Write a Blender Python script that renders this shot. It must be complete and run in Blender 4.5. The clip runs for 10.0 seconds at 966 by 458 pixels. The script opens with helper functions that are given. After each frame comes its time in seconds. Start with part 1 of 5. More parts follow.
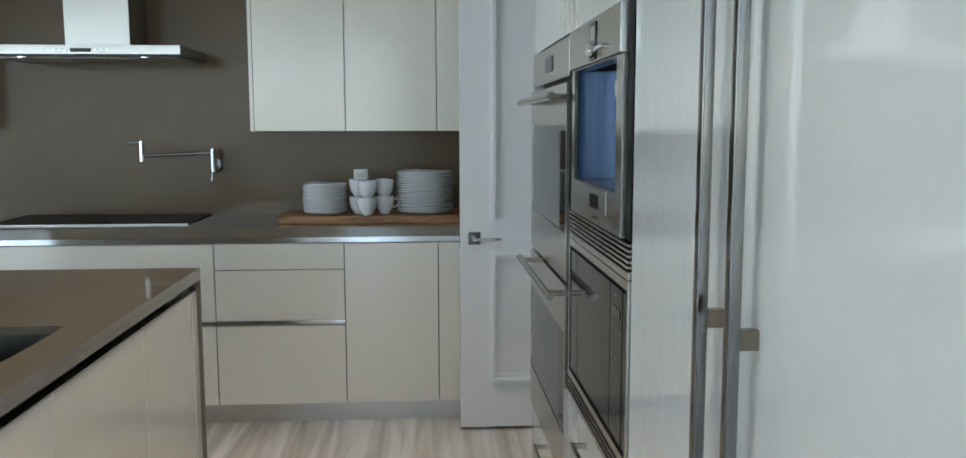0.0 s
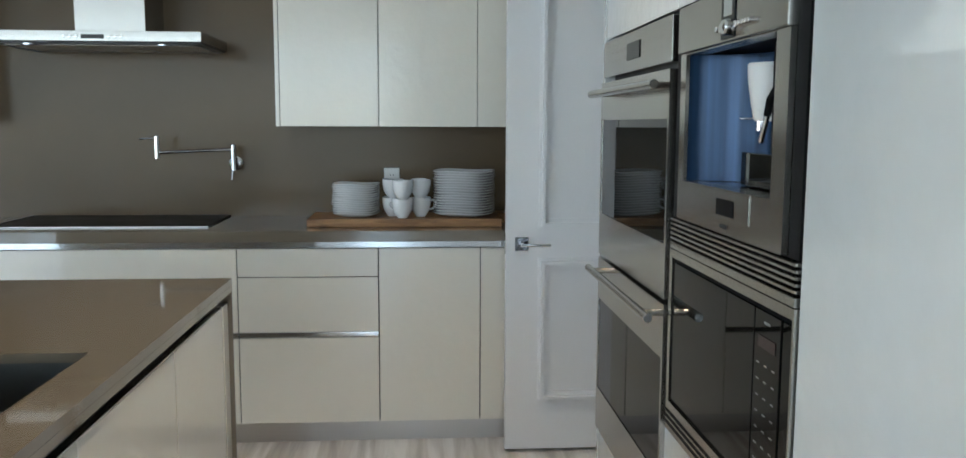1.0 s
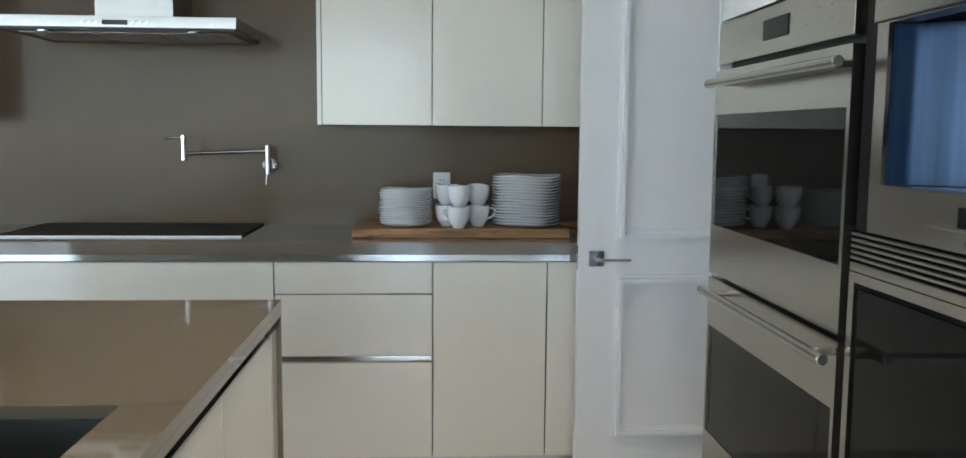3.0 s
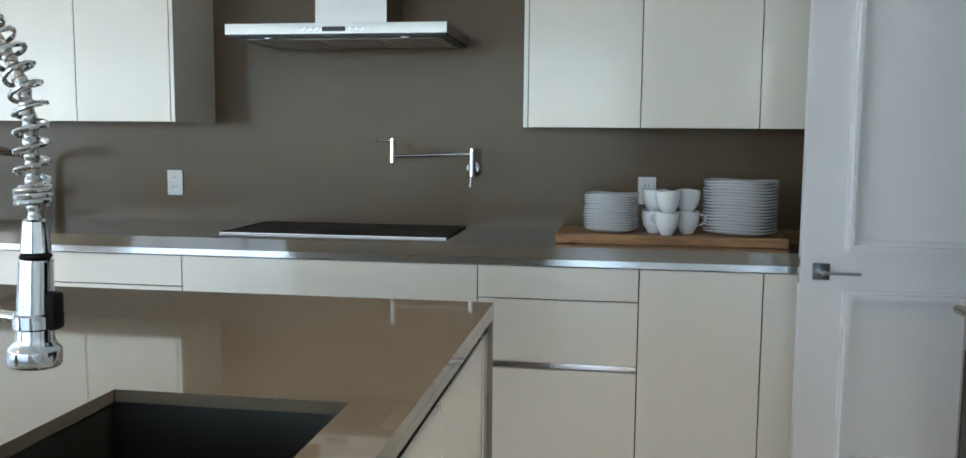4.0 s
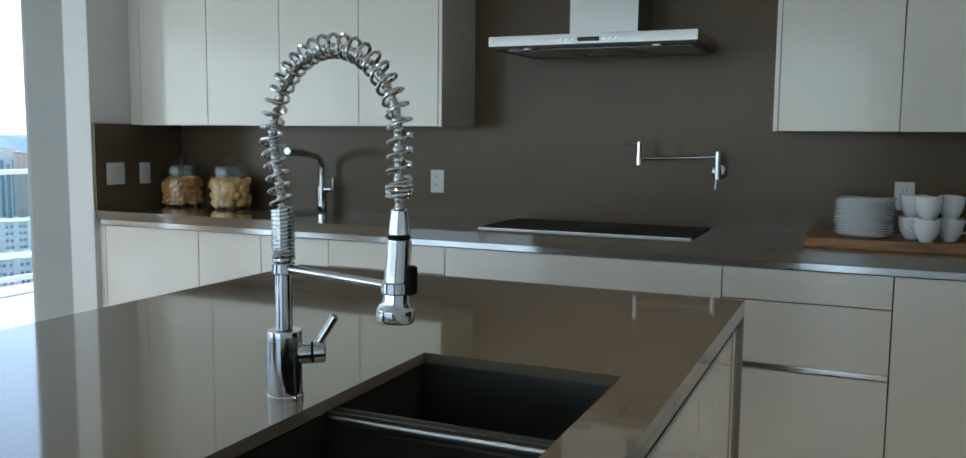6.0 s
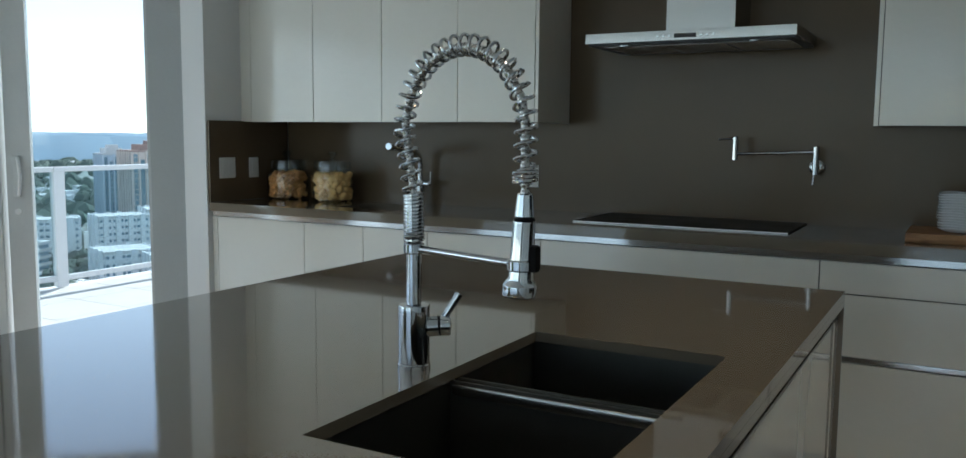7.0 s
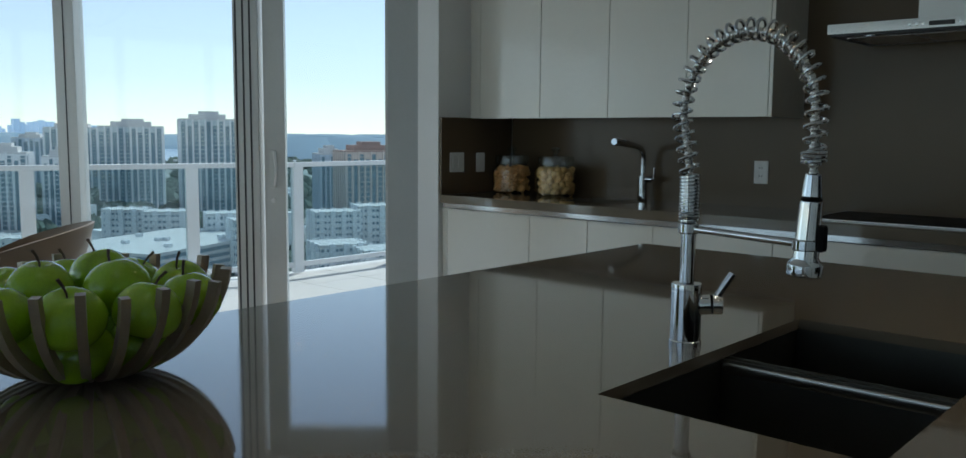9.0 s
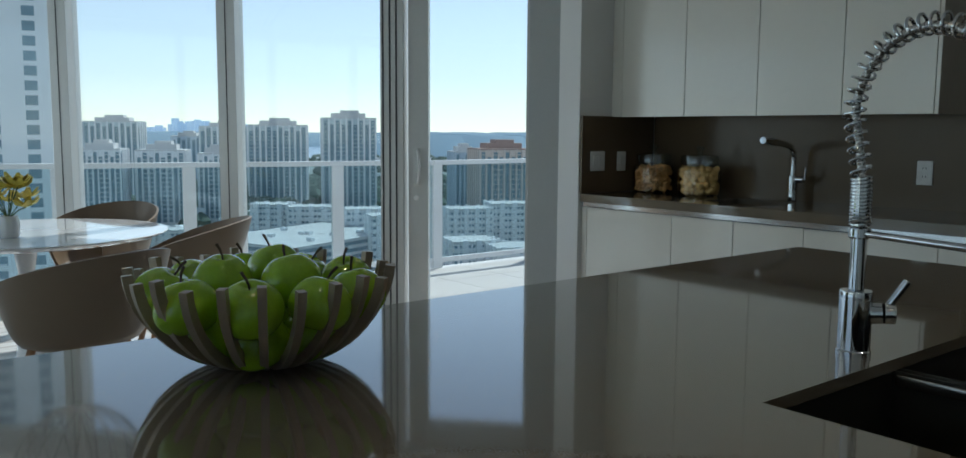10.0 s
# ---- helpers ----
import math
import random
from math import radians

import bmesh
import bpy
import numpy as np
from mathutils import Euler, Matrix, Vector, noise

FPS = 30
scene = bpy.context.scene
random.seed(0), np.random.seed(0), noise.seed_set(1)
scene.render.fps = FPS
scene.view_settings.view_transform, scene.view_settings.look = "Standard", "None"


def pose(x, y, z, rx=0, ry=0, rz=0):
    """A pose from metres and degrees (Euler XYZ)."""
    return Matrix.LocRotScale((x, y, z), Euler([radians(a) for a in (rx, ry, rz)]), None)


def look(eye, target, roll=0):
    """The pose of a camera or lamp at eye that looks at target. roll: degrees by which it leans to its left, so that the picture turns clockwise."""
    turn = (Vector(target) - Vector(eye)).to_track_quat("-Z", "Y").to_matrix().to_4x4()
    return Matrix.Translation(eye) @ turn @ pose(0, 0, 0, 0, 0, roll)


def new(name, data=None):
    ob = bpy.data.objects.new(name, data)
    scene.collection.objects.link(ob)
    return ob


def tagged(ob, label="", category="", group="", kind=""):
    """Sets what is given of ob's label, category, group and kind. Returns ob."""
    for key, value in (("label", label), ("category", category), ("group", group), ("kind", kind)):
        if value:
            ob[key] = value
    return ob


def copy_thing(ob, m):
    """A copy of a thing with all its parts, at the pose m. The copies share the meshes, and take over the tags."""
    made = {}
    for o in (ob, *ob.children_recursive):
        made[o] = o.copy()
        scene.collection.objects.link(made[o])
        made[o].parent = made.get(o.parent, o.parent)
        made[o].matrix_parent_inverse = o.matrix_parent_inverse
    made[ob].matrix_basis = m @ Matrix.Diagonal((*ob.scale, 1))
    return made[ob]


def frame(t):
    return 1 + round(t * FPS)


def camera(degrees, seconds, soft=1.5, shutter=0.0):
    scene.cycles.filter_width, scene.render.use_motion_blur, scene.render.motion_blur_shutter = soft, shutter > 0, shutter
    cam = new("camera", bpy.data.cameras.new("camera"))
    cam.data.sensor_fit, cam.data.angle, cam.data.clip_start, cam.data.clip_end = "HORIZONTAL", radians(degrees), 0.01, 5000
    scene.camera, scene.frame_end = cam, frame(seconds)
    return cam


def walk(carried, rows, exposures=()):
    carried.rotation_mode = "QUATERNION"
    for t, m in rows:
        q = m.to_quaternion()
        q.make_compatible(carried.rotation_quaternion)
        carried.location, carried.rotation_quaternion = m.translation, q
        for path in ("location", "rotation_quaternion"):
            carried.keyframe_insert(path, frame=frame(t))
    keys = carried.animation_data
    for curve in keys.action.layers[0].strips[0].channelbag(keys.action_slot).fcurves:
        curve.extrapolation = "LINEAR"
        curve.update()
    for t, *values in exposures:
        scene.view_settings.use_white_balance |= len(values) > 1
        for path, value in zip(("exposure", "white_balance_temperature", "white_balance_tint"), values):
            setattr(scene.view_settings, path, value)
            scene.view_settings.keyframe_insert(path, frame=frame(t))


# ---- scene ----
cam = camera(58.1, 10.0)
PATH = [
    (0, (-0.101, 0.408, 1.373), (0.033, 2.390, 1.136), -0.1),
    (0.5, (-0.185, 0.580, 1.363), (-0.043, 2.560, 1.122), 0.0),
    (1, (-0.284, 0.739, 1.358), (-0.144, 2.720, 1.119), 0.2),
    (1.5, (-0.360, 0.866, 1.339), (-0.208, 2.847, 1.114), 0.2),
    (2, (-0.417, 0.992, 1.324), (-0.254, 2.972, 1.100), 0.3),
    (3.3, (-0.497, 1.2, 1.318), (-0.433, 3.187, 1.103), 0.7),
    (3.5, (-0.521, 1.224, 1.31), (-0.569, 3.212, 1.101), 0.8),
    (4, (-0.553, 1.243, 1.301), (-0.854, 3.209, 1.095), 0.5),
    (4.5, (-0.563, 1.22, 1.303), (-1.017, 3.157, 1.096), 0.5),
    (5, (-0.584, 1.164, 1.313), (-1.173, 3.064, 1.107), 0.4),
    (5.5, (-0.581, 1.104, 1.316), (-1.286, 2.964, 1.11), 0.5),
    (6.8, (-0.577, 0.94, 1.298), (-1.509, 2.697, 1.084), 0.5),
    (7, (-0.58, 0.919, 1.299), (-1.548, 2.655, 1.084), 0.5),
    (7.5, (-0.59, 0.886, 1.29), (-1.647, 2.571, 1.074), 0.5),
    (8, (-0.598, 0.85, 1.28), (-1.746, 2.473, 1.063), 0.5),
    (8.5, (-0.616, 0.811, 1.273), (-1.855, 2.367, 1.059), 0.5),
    (9, (-0.643, 0.778, 1.268), (-1.977, 2.252, 1.052), 0.5),
    (9.5, (-0.662, 0.76, 1.265), (-2.092, 2.141, 1.047), 0.5),
    (10, (-0.668, 0.744, 1.272), (-2.21, 1.998, 1.049), 0.4),
]
EXPOSURES = [(0.0, 1.60, 6000, 9), (2.0, 1.92, 6050, 10), (3.5, 1.91, 6000, 10), (4.5, 1.60, 5920, 9), (5.5, 1.27, 5880, 8), (6.8, 0.55, 5850, 5), (7.5, 0.25, 5850, 4), (8.5, -0.22, 5850, 3), (10.0, -0.22, 5850, 3)]
walk(cam, [(t, look(eye, target, roll)) for t, eye, target, roll in PATH], EXPOSURES)

# ---- world and sun ----
SUN_ELEVATION, SUN_AZIMUTH = 52.0, 118.0      # azimuth from +x, anticlockwise
world = bpy.data.worlds.new("world")
scene.world = world
world.use_nodes = True
wn = world.node_tree.nodes
sky = wn.new("ShaderNodeTexSky")
sky.sky_type, sky.sun_disc = "NISHITA", False
sky.sun_elevation, sky.sun_rotation = radians(SUN_ELEVATION), radians(90 - SUN_AZIMUTH)
sky.air_density, sky.dust_density, sky.ozone_density = 1.0, 0.0, 3.0
pale = wn.new("ShaderNodeHueSaturation")
pale.inputs["Saturation"].default_value = 0.56
world.node_tree.links.new(sky.outputs[0], pale.inputs["Color"])
world.node_tree.links.new(pale.outputs[0], wn["Background"].inputs[0])
wn["Background"].inputs[1].default_value = 0.15
sun_data = bpy.data.lights.new("sun", "SUN")
sun_data.energy, sun_data.angle, sun_data.color = 4.0, radians(0.5), (1.0, 0.95, 0.87)
sun = new("sun", sun_data)
sa, se = radians(SUN_AZIMUTH), radians(SUN_ELEVATION)
sun.matrix_basis = look((math.cos(sa) * math.cos(se) * 50, math.sin(sa) * math.cos(se) * 50, math.sin(se) * 50), (0, 0, 0))


SKY_SOUTH, SKY_WEST = 13.0, 34.0


# ---- materials ----
def surf(name, color, rough=0.5, metal=0.0, vary=0.06, scale=8.0, bump=0.0, bump_scale=60.0, stretch=(1, 1, 1), coat=0.0, rough_vary=0.05, piece=0.0, spec=0.5):
    """A surface with colour variation at two scales, fine relief and uneven gloss."""
    m = bpy.data.materials.new(name)
    m.use_nodes = True
    n, l = m.node_tree.nodes, m.node_tree.links
    b = n["Principled BSDF"]
    b.inputs["Metallic"].default_value = metal
    b.inputs["Coat Weight"].default_value = coat
    b.inputs["Coat Roughness"].default_value = 0.03
    b.inputs["Specular IOR Level"].default_value = spec
    co = n.new("ShaderNodeTexCoord")
    mp = n.new("ShaderNodeMapping")
    mp.inputs["Scale"].default_value = stretch
    l.new(co.outputs["Object"], mp.inputs[0])
    big, fine = n.new("ShaderNodeTexNoise"), n.new("ShaderNodeTexNoise")
    big.inputs["Scale"].default_value, big.inputs["Detail"].default_value = scale, 3
    fine.inputs["Scale"].default_value, fine.inputs["Detail"].default_value = bump_scale, 4
    l.new(mp.outputs[0], big.inputs[0])
    l.new(mp.outputs[0], fine.inputs[0])
    add = n.new("ShaderNodeMath")
    add.operation = "ADD"
    l.new(big.outputs[0], add.inputs[0])
    l.new(fine.outputs[0], add.inputs[1])
    value = add
    if piece:
        info = n.new("ShaderNodeObjectInfo")
        isl = n.new("ShaderNodeMath")
        isl.operation = "MULTIPLY_ADD"
        isl.inputs[1].default_value = piece
        l.new(info.outputs["Random"], isl.inputs[0])
        l.new(add.outputs[0], isl.inputs[2])
        value = isl
    rng = n.new("ShaderNodeMapRange")
    rng.inputs[1].default_value, rng.inputs[2].default_value = 0.5, 1.5 + piece
    rng.inputs[3].default_value, rng.inputs[4].default_value = 1 - vary, 1 + vary
    l.new(value.outputs[0], rng.inputs[0])
    mul = n.new("ShaderNodeVectorMath")
    mul.operation = "SCALE"
    mul.inputs[0].default_value = color
    l.new(rng.outputs[0], mul.inputs["Scale"])
    l.new(mul.outputs[0], b.inputs["Base Color"])
    rr = n.new("ShaderNodeMapRange")
    rr.inputs[1].default_value, rr.inputs[2].default_value = 0.3, 0.7
    rr.inputs[3].default_value, rr.inputs[4].default_value = max(0, rough * (1 - rough_vary * 2)), rough * (1 + rough_vary * 2)
    l.new(big.outputs[0], rr.inputs[0])
    l.new(rr.outputs[0], b.inputs["Roughness"])
    if bump:
        bp = n.new("ShaderNodeBump")
        bp.inputs["Strength"].default_value, bp.inputs["Distance"].default_value = min(1, bump), 0.002
        l.new(fine.outputs[0], bp.inputs["Height"])
        l.new(bp.outputs[0], b.inputs["Normal"])
        if coat:
            l.new(bp.outputs[0], b.inputs["Coat Normal"])
    return m


def clear(name, color=(1, 1, 1), rough=0.0, ior=1.45, thin=True):
    """Clear glass. A thin pane lets light straight through and mirrors by its angle."""
    m = bpy.data.materials.new(name)
    m.use_nodes = True
    n, l = m.node_tree.nodes, m.node_tree.links
    out = n["Material Output"]
    n.remove(n["Principled BSDF"])
    gloss = n.new("ShaderNodeBsdfGlossy")
    gloss.inputs["Roughness"].default_value = rough
    tr = n.new("ShaderNodeBsdfTransparent")
    tr.inputs[0].default_value = (*color, 1)
    lw = n.new("ShaderNodeLayerWeight")
    pw = n.new("ShaderNodeMath")
    pw.operation = "POWER"
    pw.inputs[1].default_value = 5.0
    lw.inputs[0].default_value = 0.5
    l.new(lw.outputs["Facing"], pw.inputs[0])
    f0 = ((ior - 1) / (ior + 1)) ** 2
    fr = n.new("ShaderNodeMath")
    fr.operation = "MULTIPLY_ADD"
    fr.inputs[1].default_value, fr.inputs[2].default_value = 1 - f0, f0
    l.new(pw.outputs[0], fr.inputs[0])
    mix = n.new("ShaderNodeMixShader")
    l.new(fr.outputs[0], mix.inputs[0])
    l.new(tr.outputs[0], mix.inputs[1])
    l.new(gloss.outputs[0], mix.inputs[2])
    l.new(mix.outputs[0], out.inputs[0])
    return m


def glow(name, color, strength):
    m = bpy.data.materials.new(name)
    m.use_nodes = True
    b = m.node_tree.nodes["Principled BSDF"]
    b.inputs["Base Color"].default_value = (*color, 1)
    b.inputs["Emission Color"].default_value = (*color, 1)
    b.inputs["Emission Strength"].default_value = strength
    return m


def striped_marble():
    """Pale marble with soft grey-brown veins that run along the room."""
    m = surf("striped_marble", (0.66, 0.62, 0.58), 0.16, vary=0.05, scale=3, bump_scale=30)
    n, l = m.node_tree.nodes, m.node_tree.links
    b = n["Principled BSDF"]
    co = n.new("ShaderNodeTexCoord")
    mp = n.new("ShaderNodeMapping")
    mp.inputs["Scale"].default_value = (9.0, 0.5, 1)
    l.new(co.outputs["Object"], mp.inputs[0])
    t1 = n.new("ShaderNodeTexNoise")
    t1.inputs["Scale"].default_value, t1.inputs["Detail"].default_value, t1.inputs["Distortion"].default_value = 1.6, 7, 0.6
    l.new(mp.outputs[0], t1.inputs[0])
    ramp = n.new("ShaderNodeValToRGB")
    e = ramp.color_ramp.elements
    e[0].position, e[0].color = 0.30, (0.42, 0.375, 0.345, 1)
    e[1].position, e[1].color = 0.62, (0.74, 0.71, 0.67, 1)
    mid = e.new(0.46)
    mid.color = (0.56, 0.52, 0.48, 1)
    l.new(t1.outputs[0], ramp.inputs[0])
    l.new(ramp.outputs[0], b.inputs["Base Color"])
    return m


def woodgrain(name, dark, light, rough=0.45, axis=(1, 9, 9), scale=6.0):
    m = surf(name, light, rough, scale=5, bump=0.25, bump_scale=70, stretch=axis)
    n, l = m.node_tree.nodes, m.node_tree.links
    b = n["Principled BSDF"]
    co = n.new("ShaderNodeTexCoord")
    mp = n.new("ShaderNodeMapping")
    mp.inputs["Scale"].default_value = axis
    l.new(co.outputs["Object"], mp.inputs[0])
    t1 = n.new("ShaderNodeTexNoise")
    t1.inputs["Scale"].default_value, t1.inputs["Detail"].default_value, t1.inputs["Distortion"].default_value = scale, 6, 0.8
    l.new(mp.outputs[0], t1.inputs[0])
    ramp = n.new("ShaderNodeValToRGB")
    e = ramp.color_ramp.elements
    e[0].position, e[0].color = 0.32, (*dark, 1)
    e[1].position, e[1].color = 0.68, (*light, 1)
    l.new(t1.outputs[0], ramp.inputs[0])
    l.new(ramp.outputs[0], b.inputs["Base Color"])
    return m


LACQUER = surf("cream_lacquer", (0.76, 0.735, 0.662), 0.24, vary=0.015, scale=1.5, bump=0.55, bump_scale=26, coat=0.8, rough_vary=0.0)
LACQUER_WHITE = surf("white_lacquer", (0.575, 0.615, 0.63), 0.08, vary=0.03, scale=1.5, bump=0.36, bump_scale=19, stretch=(1, 1, 1.1), rough_vary=0.0, coat=1.0)
LACQUER_SMOOTH = surf("smooth_cream_lacquer", (0.76, 0.735, 0.662), 0.14, vary=0.015, scale=1.5, bump=0.05, bump_scale=20, coat=0.9, rough_vary=0.0)
QUARTZ = surf("taupe_quartz", (0.158, 0.132, 0.098), 0.07, vary=0.09, scale=4, bump_scale=420, rough_vary=0.15, spec=1.0, coat=0.55)
SPLASH = surf("taupe_backsplash", (0.132, 0.096, 0.060), 0.18, vary=0.12, scale=2.5, spec=0.23, bump=0.02, bump_scale=300, rough_vary=0.02)
STEEL = surf("brushed_steel", (0.56, 0.54, 0.51), 0.27, 1.0, vary=0.03, scale=3, bump=0.0, bump_scale=8, stretch=(1, 1, 1), rough_vary=0.0)
STEEL_X = surf("brushed_steel_flat", (0.58, 0.57, 0.56), 0.3, 1.0, vary=0.03, scale=3, bump=0.0, bump_scale=8, stretch=(1, 1, 1), rough_vary=0.0)
RAIL_STEEL = surf("polished_rail", (0.74, 0.75, 0.76), 0.13, 1.0, vary=0.05, scale=2, rough_vary=0.0)
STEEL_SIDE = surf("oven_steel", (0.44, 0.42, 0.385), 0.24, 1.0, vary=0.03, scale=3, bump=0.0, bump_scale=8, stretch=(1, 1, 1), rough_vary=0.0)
HOOD_STEEL = surf("hood_steel", (0.47, 0.46, 0.445), 0.25, 1.0, vary=0.04, scale=3, rough_vary=0.0)
CHROME = surf("chrome", (0.64, 0.65, 0.66), 0.05, 1.0, vary=0.02, scale=20)
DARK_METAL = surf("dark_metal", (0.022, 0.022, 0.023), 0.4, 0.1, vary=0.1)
SINK_METAL = surf("gunmetal_sink", (0.095, 0.096, 0.088), 0.38, 0.85, vary=0.1, scale=12, bump=0.06, bump_scale=300)
BLACK_GLASS = surf("black_glass", (0.004, 0.0045, 0.0045), 0.03, vary=0.2, rough_vary=0.3, spec=0.16)
HOB_GLASS = surf("hob_glass", (0.012, 0.012, 0.013), 0.35, vary=0.2, spec=0.06)
BLACK_RUBBER = surf("black_plastic", (0.008, 0.008, 0.009), 0.55, vary=0.15, spec=0.08)
WALL_PAINT = surf("white_wall_paint", (0.77, 0.77, 0.76), 0.55, vary=0.02, scale=2, bump=0.08, bump_scale=220)
DOOR_PAINT = surf("white_door_paint", (0.76, 0.77, 0.79), 0.38, vary=0.02, scale=3, bump=0.05, bump_scale=120)
CEILING_PAINT = surf("ceiling_paint", (0.80, 0.80, 0.79), 0.7, vary=0.02)
FLOOR_STONE = striped_marble()
PLASTIC_WHITE = surf("white_plastic", (0.78, 0.78, 0.76), 0.3, vary=0.02)
PORCELAIN = surf("porcelain", (0.80, 0.82, 0.84), 0.12, vary=0.03, scale=14, coat=0.5)
BOARD_WOOD = woodgrain("board_wood", (0.20, 0.095, 0.036), (0.42, 0.22, 0.09), axis=(1.2, 9, 9))
CHAIR_WOOD = woodgrain("chair_leg_wood", (0.25, 0.12, 0.05), (0.42, 0.23, 0.11), axis=(9, 9, 1))
CHAIR_SHELL = surf("chair_shell", (0.20, 0.145, 0.095), 0.38, vary=0.05, scale=9, bump=0.1, bump_scale=300)
RIB_METAL = surf("bowl_rib", (0.34, 0.275, 0.20), 0.36, 0.3, vary=0.12, scale=30, bump=0.1, bump_scale=200)
APPLE = surf("green_apple", (0.27, 0.46, 0.010), 0.22, vary=0.22, scale=16, bump=0.03, bump_scale=260, piece=0.4, coat=0.35)
STALK = surf("apple_stalk", (0.06, 0.04, 0.02), 0.7, vary=0.2)
ALU = surf("window_aluminium", (0.62, 0.63, 0.62), 0.42, 0.15, vary=0.04, scale=5, bump=0.03)
ALU_JAMB = surf("jamb_aluminium", (0.52, 0.54, 0.54), 0.45, 0.15, vary=0.04, scale=5)
ALU_DARK = surf("window_gasket", (0.04, 0.042, 0.045), 0.6, vary=0.1)
RAIL_ALU = surf("white_rail", (0.80, 0.80, 0.80), 0.4, vary=0.03)
PANE = clear("window_glass", (0.93, 0.96, 0.97))
RAIL_GLASS = clear("rail_glass", (0.80, 0.88, 0.90))
JAR_GLASS = clear("jar_glass", (0.98, 0.98, 0.97), ior=1.45)
LID_GLASS = clear("lid_glass", (0.84, 0.88, 0.88), ior=1.95)
DECK = surf("balcony_tile", (0.60, 0.57, 0.53), 0.6, vary=0.08, scale=4, bump=0.2, bump_scale=90)
CONCRETE = surf("painted_concrete", (0.70, 0.69, 0.67), 0.7, vary=0.06, scale=2, bump=0.1)
TABLE_WHITE = surf("white_tabletop", (0.80, 0.80, 0.80), 0.1, vary=0.02, coat=0.6)
PASTA_A = surf("dry_pasta", (0.84, 0.47, 0.17), 0.6, vary=0.25, scale=40)
PASTA_B = surf("pale_shells", (0.89, 0.59, 0.22), 0.6, vary=0.22, scale=40)
PETAL = surf("yellow_petal", (0.72, 0.58, 0.08), 0.5, vary=0.2, scale=40)
LEAF = surf("leaf_green", (0.08, 0.14, 0.04), 0.5, vary=0.3, scale=30)


# ---- building helpers ----
def box(bm, x0, x1, y0, y1, z0, z1, bevel=0.0, seg=2):
    """A box with softened edges, added to bm."""
    v = [bm.verts.new((x, y, z)) for x in (min(x0, x1), max(x0, x1)) for y in (min(y0, y1), max(y0, y1)) for z in (min(z0, z1), max(z0, z1))]
    f = [bm.faces.new([v[i] for i in q]) for q in ((0, 1, 3, 2), (4, 6, 7, 5), (0, 4, 5, 1), (2, 3, 7, 6), (0, 2, 6, 4), (1, 5, 7, 3))]
    if bevel:
        edges = list({e for q in f for e in q.edges})
        bmesh.ops.bevel(bm, geom=edges, offset=bevel, segments=seg, affect="EDGES", profile=0.5)
    return bm


def cuboid(*a, **k):
    return box(bmesh.new(), *a, **k)


def lathe(bm, profile, centre, axis=(0, 0, 1), n=32, wobble=None):
    """A surface of revolution: profile of (radius, height) along axis from centre."""
    q = Vector((0, 0, 1)).rotation_difference(Vector(axis)).to_matrix()
    c = Vector(centre)
    rings = []
    for k, (r, h) in enumerate(profile):
        ring = []
        for i in range(n):
            a = 2 * math.pi * i / n
            rr, hh = r, h
            if wobble:
                rr, hh = wobble(r, h, a, k)
            ring.append(bm.verts.new(c + q @ Vector((rr * math.cos(a), rr * math.sin(a), hh))))
        rings.append(ring)
    for a, b in zip(rings, rings[1:]):
        for i in range(n):
            bm.faces.new((a[i], a[(i + 1) % n], b[(i + 1) % n], b[i]))
    if profile[0][0] > 1e-5:
        bm.faces.new(rings[0][::-1])
    if profile[-1][0] > 1e-5:
        bm.faces.new(rings[-1])
    return bm


def rod(bm, a, b, r, n=16, r2=None):
    """A round bar from a to b with slightly eased ends."""
    a, b = Vector(a), Vector(b)
    d = (b - a).length
    r2 = r if r2 is None else r2
    e = min(r, r2) * 0.15
    return lathe(bm, [(r - e, 0), (r, e), (r2, d - e), (r2 - e, d)], a, (b - a) / d, n)


def tube(bm, pts, radius, n=10, square=False):
    """A bar swept along points; radius may be a function of the place along it."""
    pts = [Vector(p) for p in pts]
    rings = []
    up = None
    for i, p in enumerate(pts):
        t = (pts[min(i + 1, len(pts) - 1)] - pts[max(i - 1, 0)]).normalized()
        if up is None:
            up = t.orthogonal().normalized()
        up = (up - t * up.dot(t)).normalized()
        side = t.cross(up)
        r = radius(i / (len(pts) - 1)) if callable(radius) else radius
        rings.append([bm.verts.new(p + (up * math.cos(2 * math.pi * k / n) + side * math.sin(2 * math.pi * k / n)) * r) for k in range(n)])
    for a, b in zip(rings, rings[1:]):
        for i in range(n):
            bm.faces.new((a[i], a[(i + 1) % n], b[(i + 1) % n], b[i]))
    bm.faces.new(rings[0][::-1])
    bm.faces.new(rings[-1])
    return bm


def even_normals(bm):
    """Corner normals weighted by area, so that broad flat faces stay flat beside eased edges."""
    limit = math.cos(radians(38))
    bm.normal_update()
    weight = {f: max(f.calc_area(), 1e-12) for f in bm.faces}
    out = []
    for f in bm.faces:
        for lp in f.loops:
            n = Vector((0, 0, 0))
            for g in lp.vert.link_faces:
                if g.normal.dot(f.normal) > limit:
                    n += g.normal * weight[g]
            out.append(n.normalized() if n.length > 1e-14 else f.normal.copy())
    return out


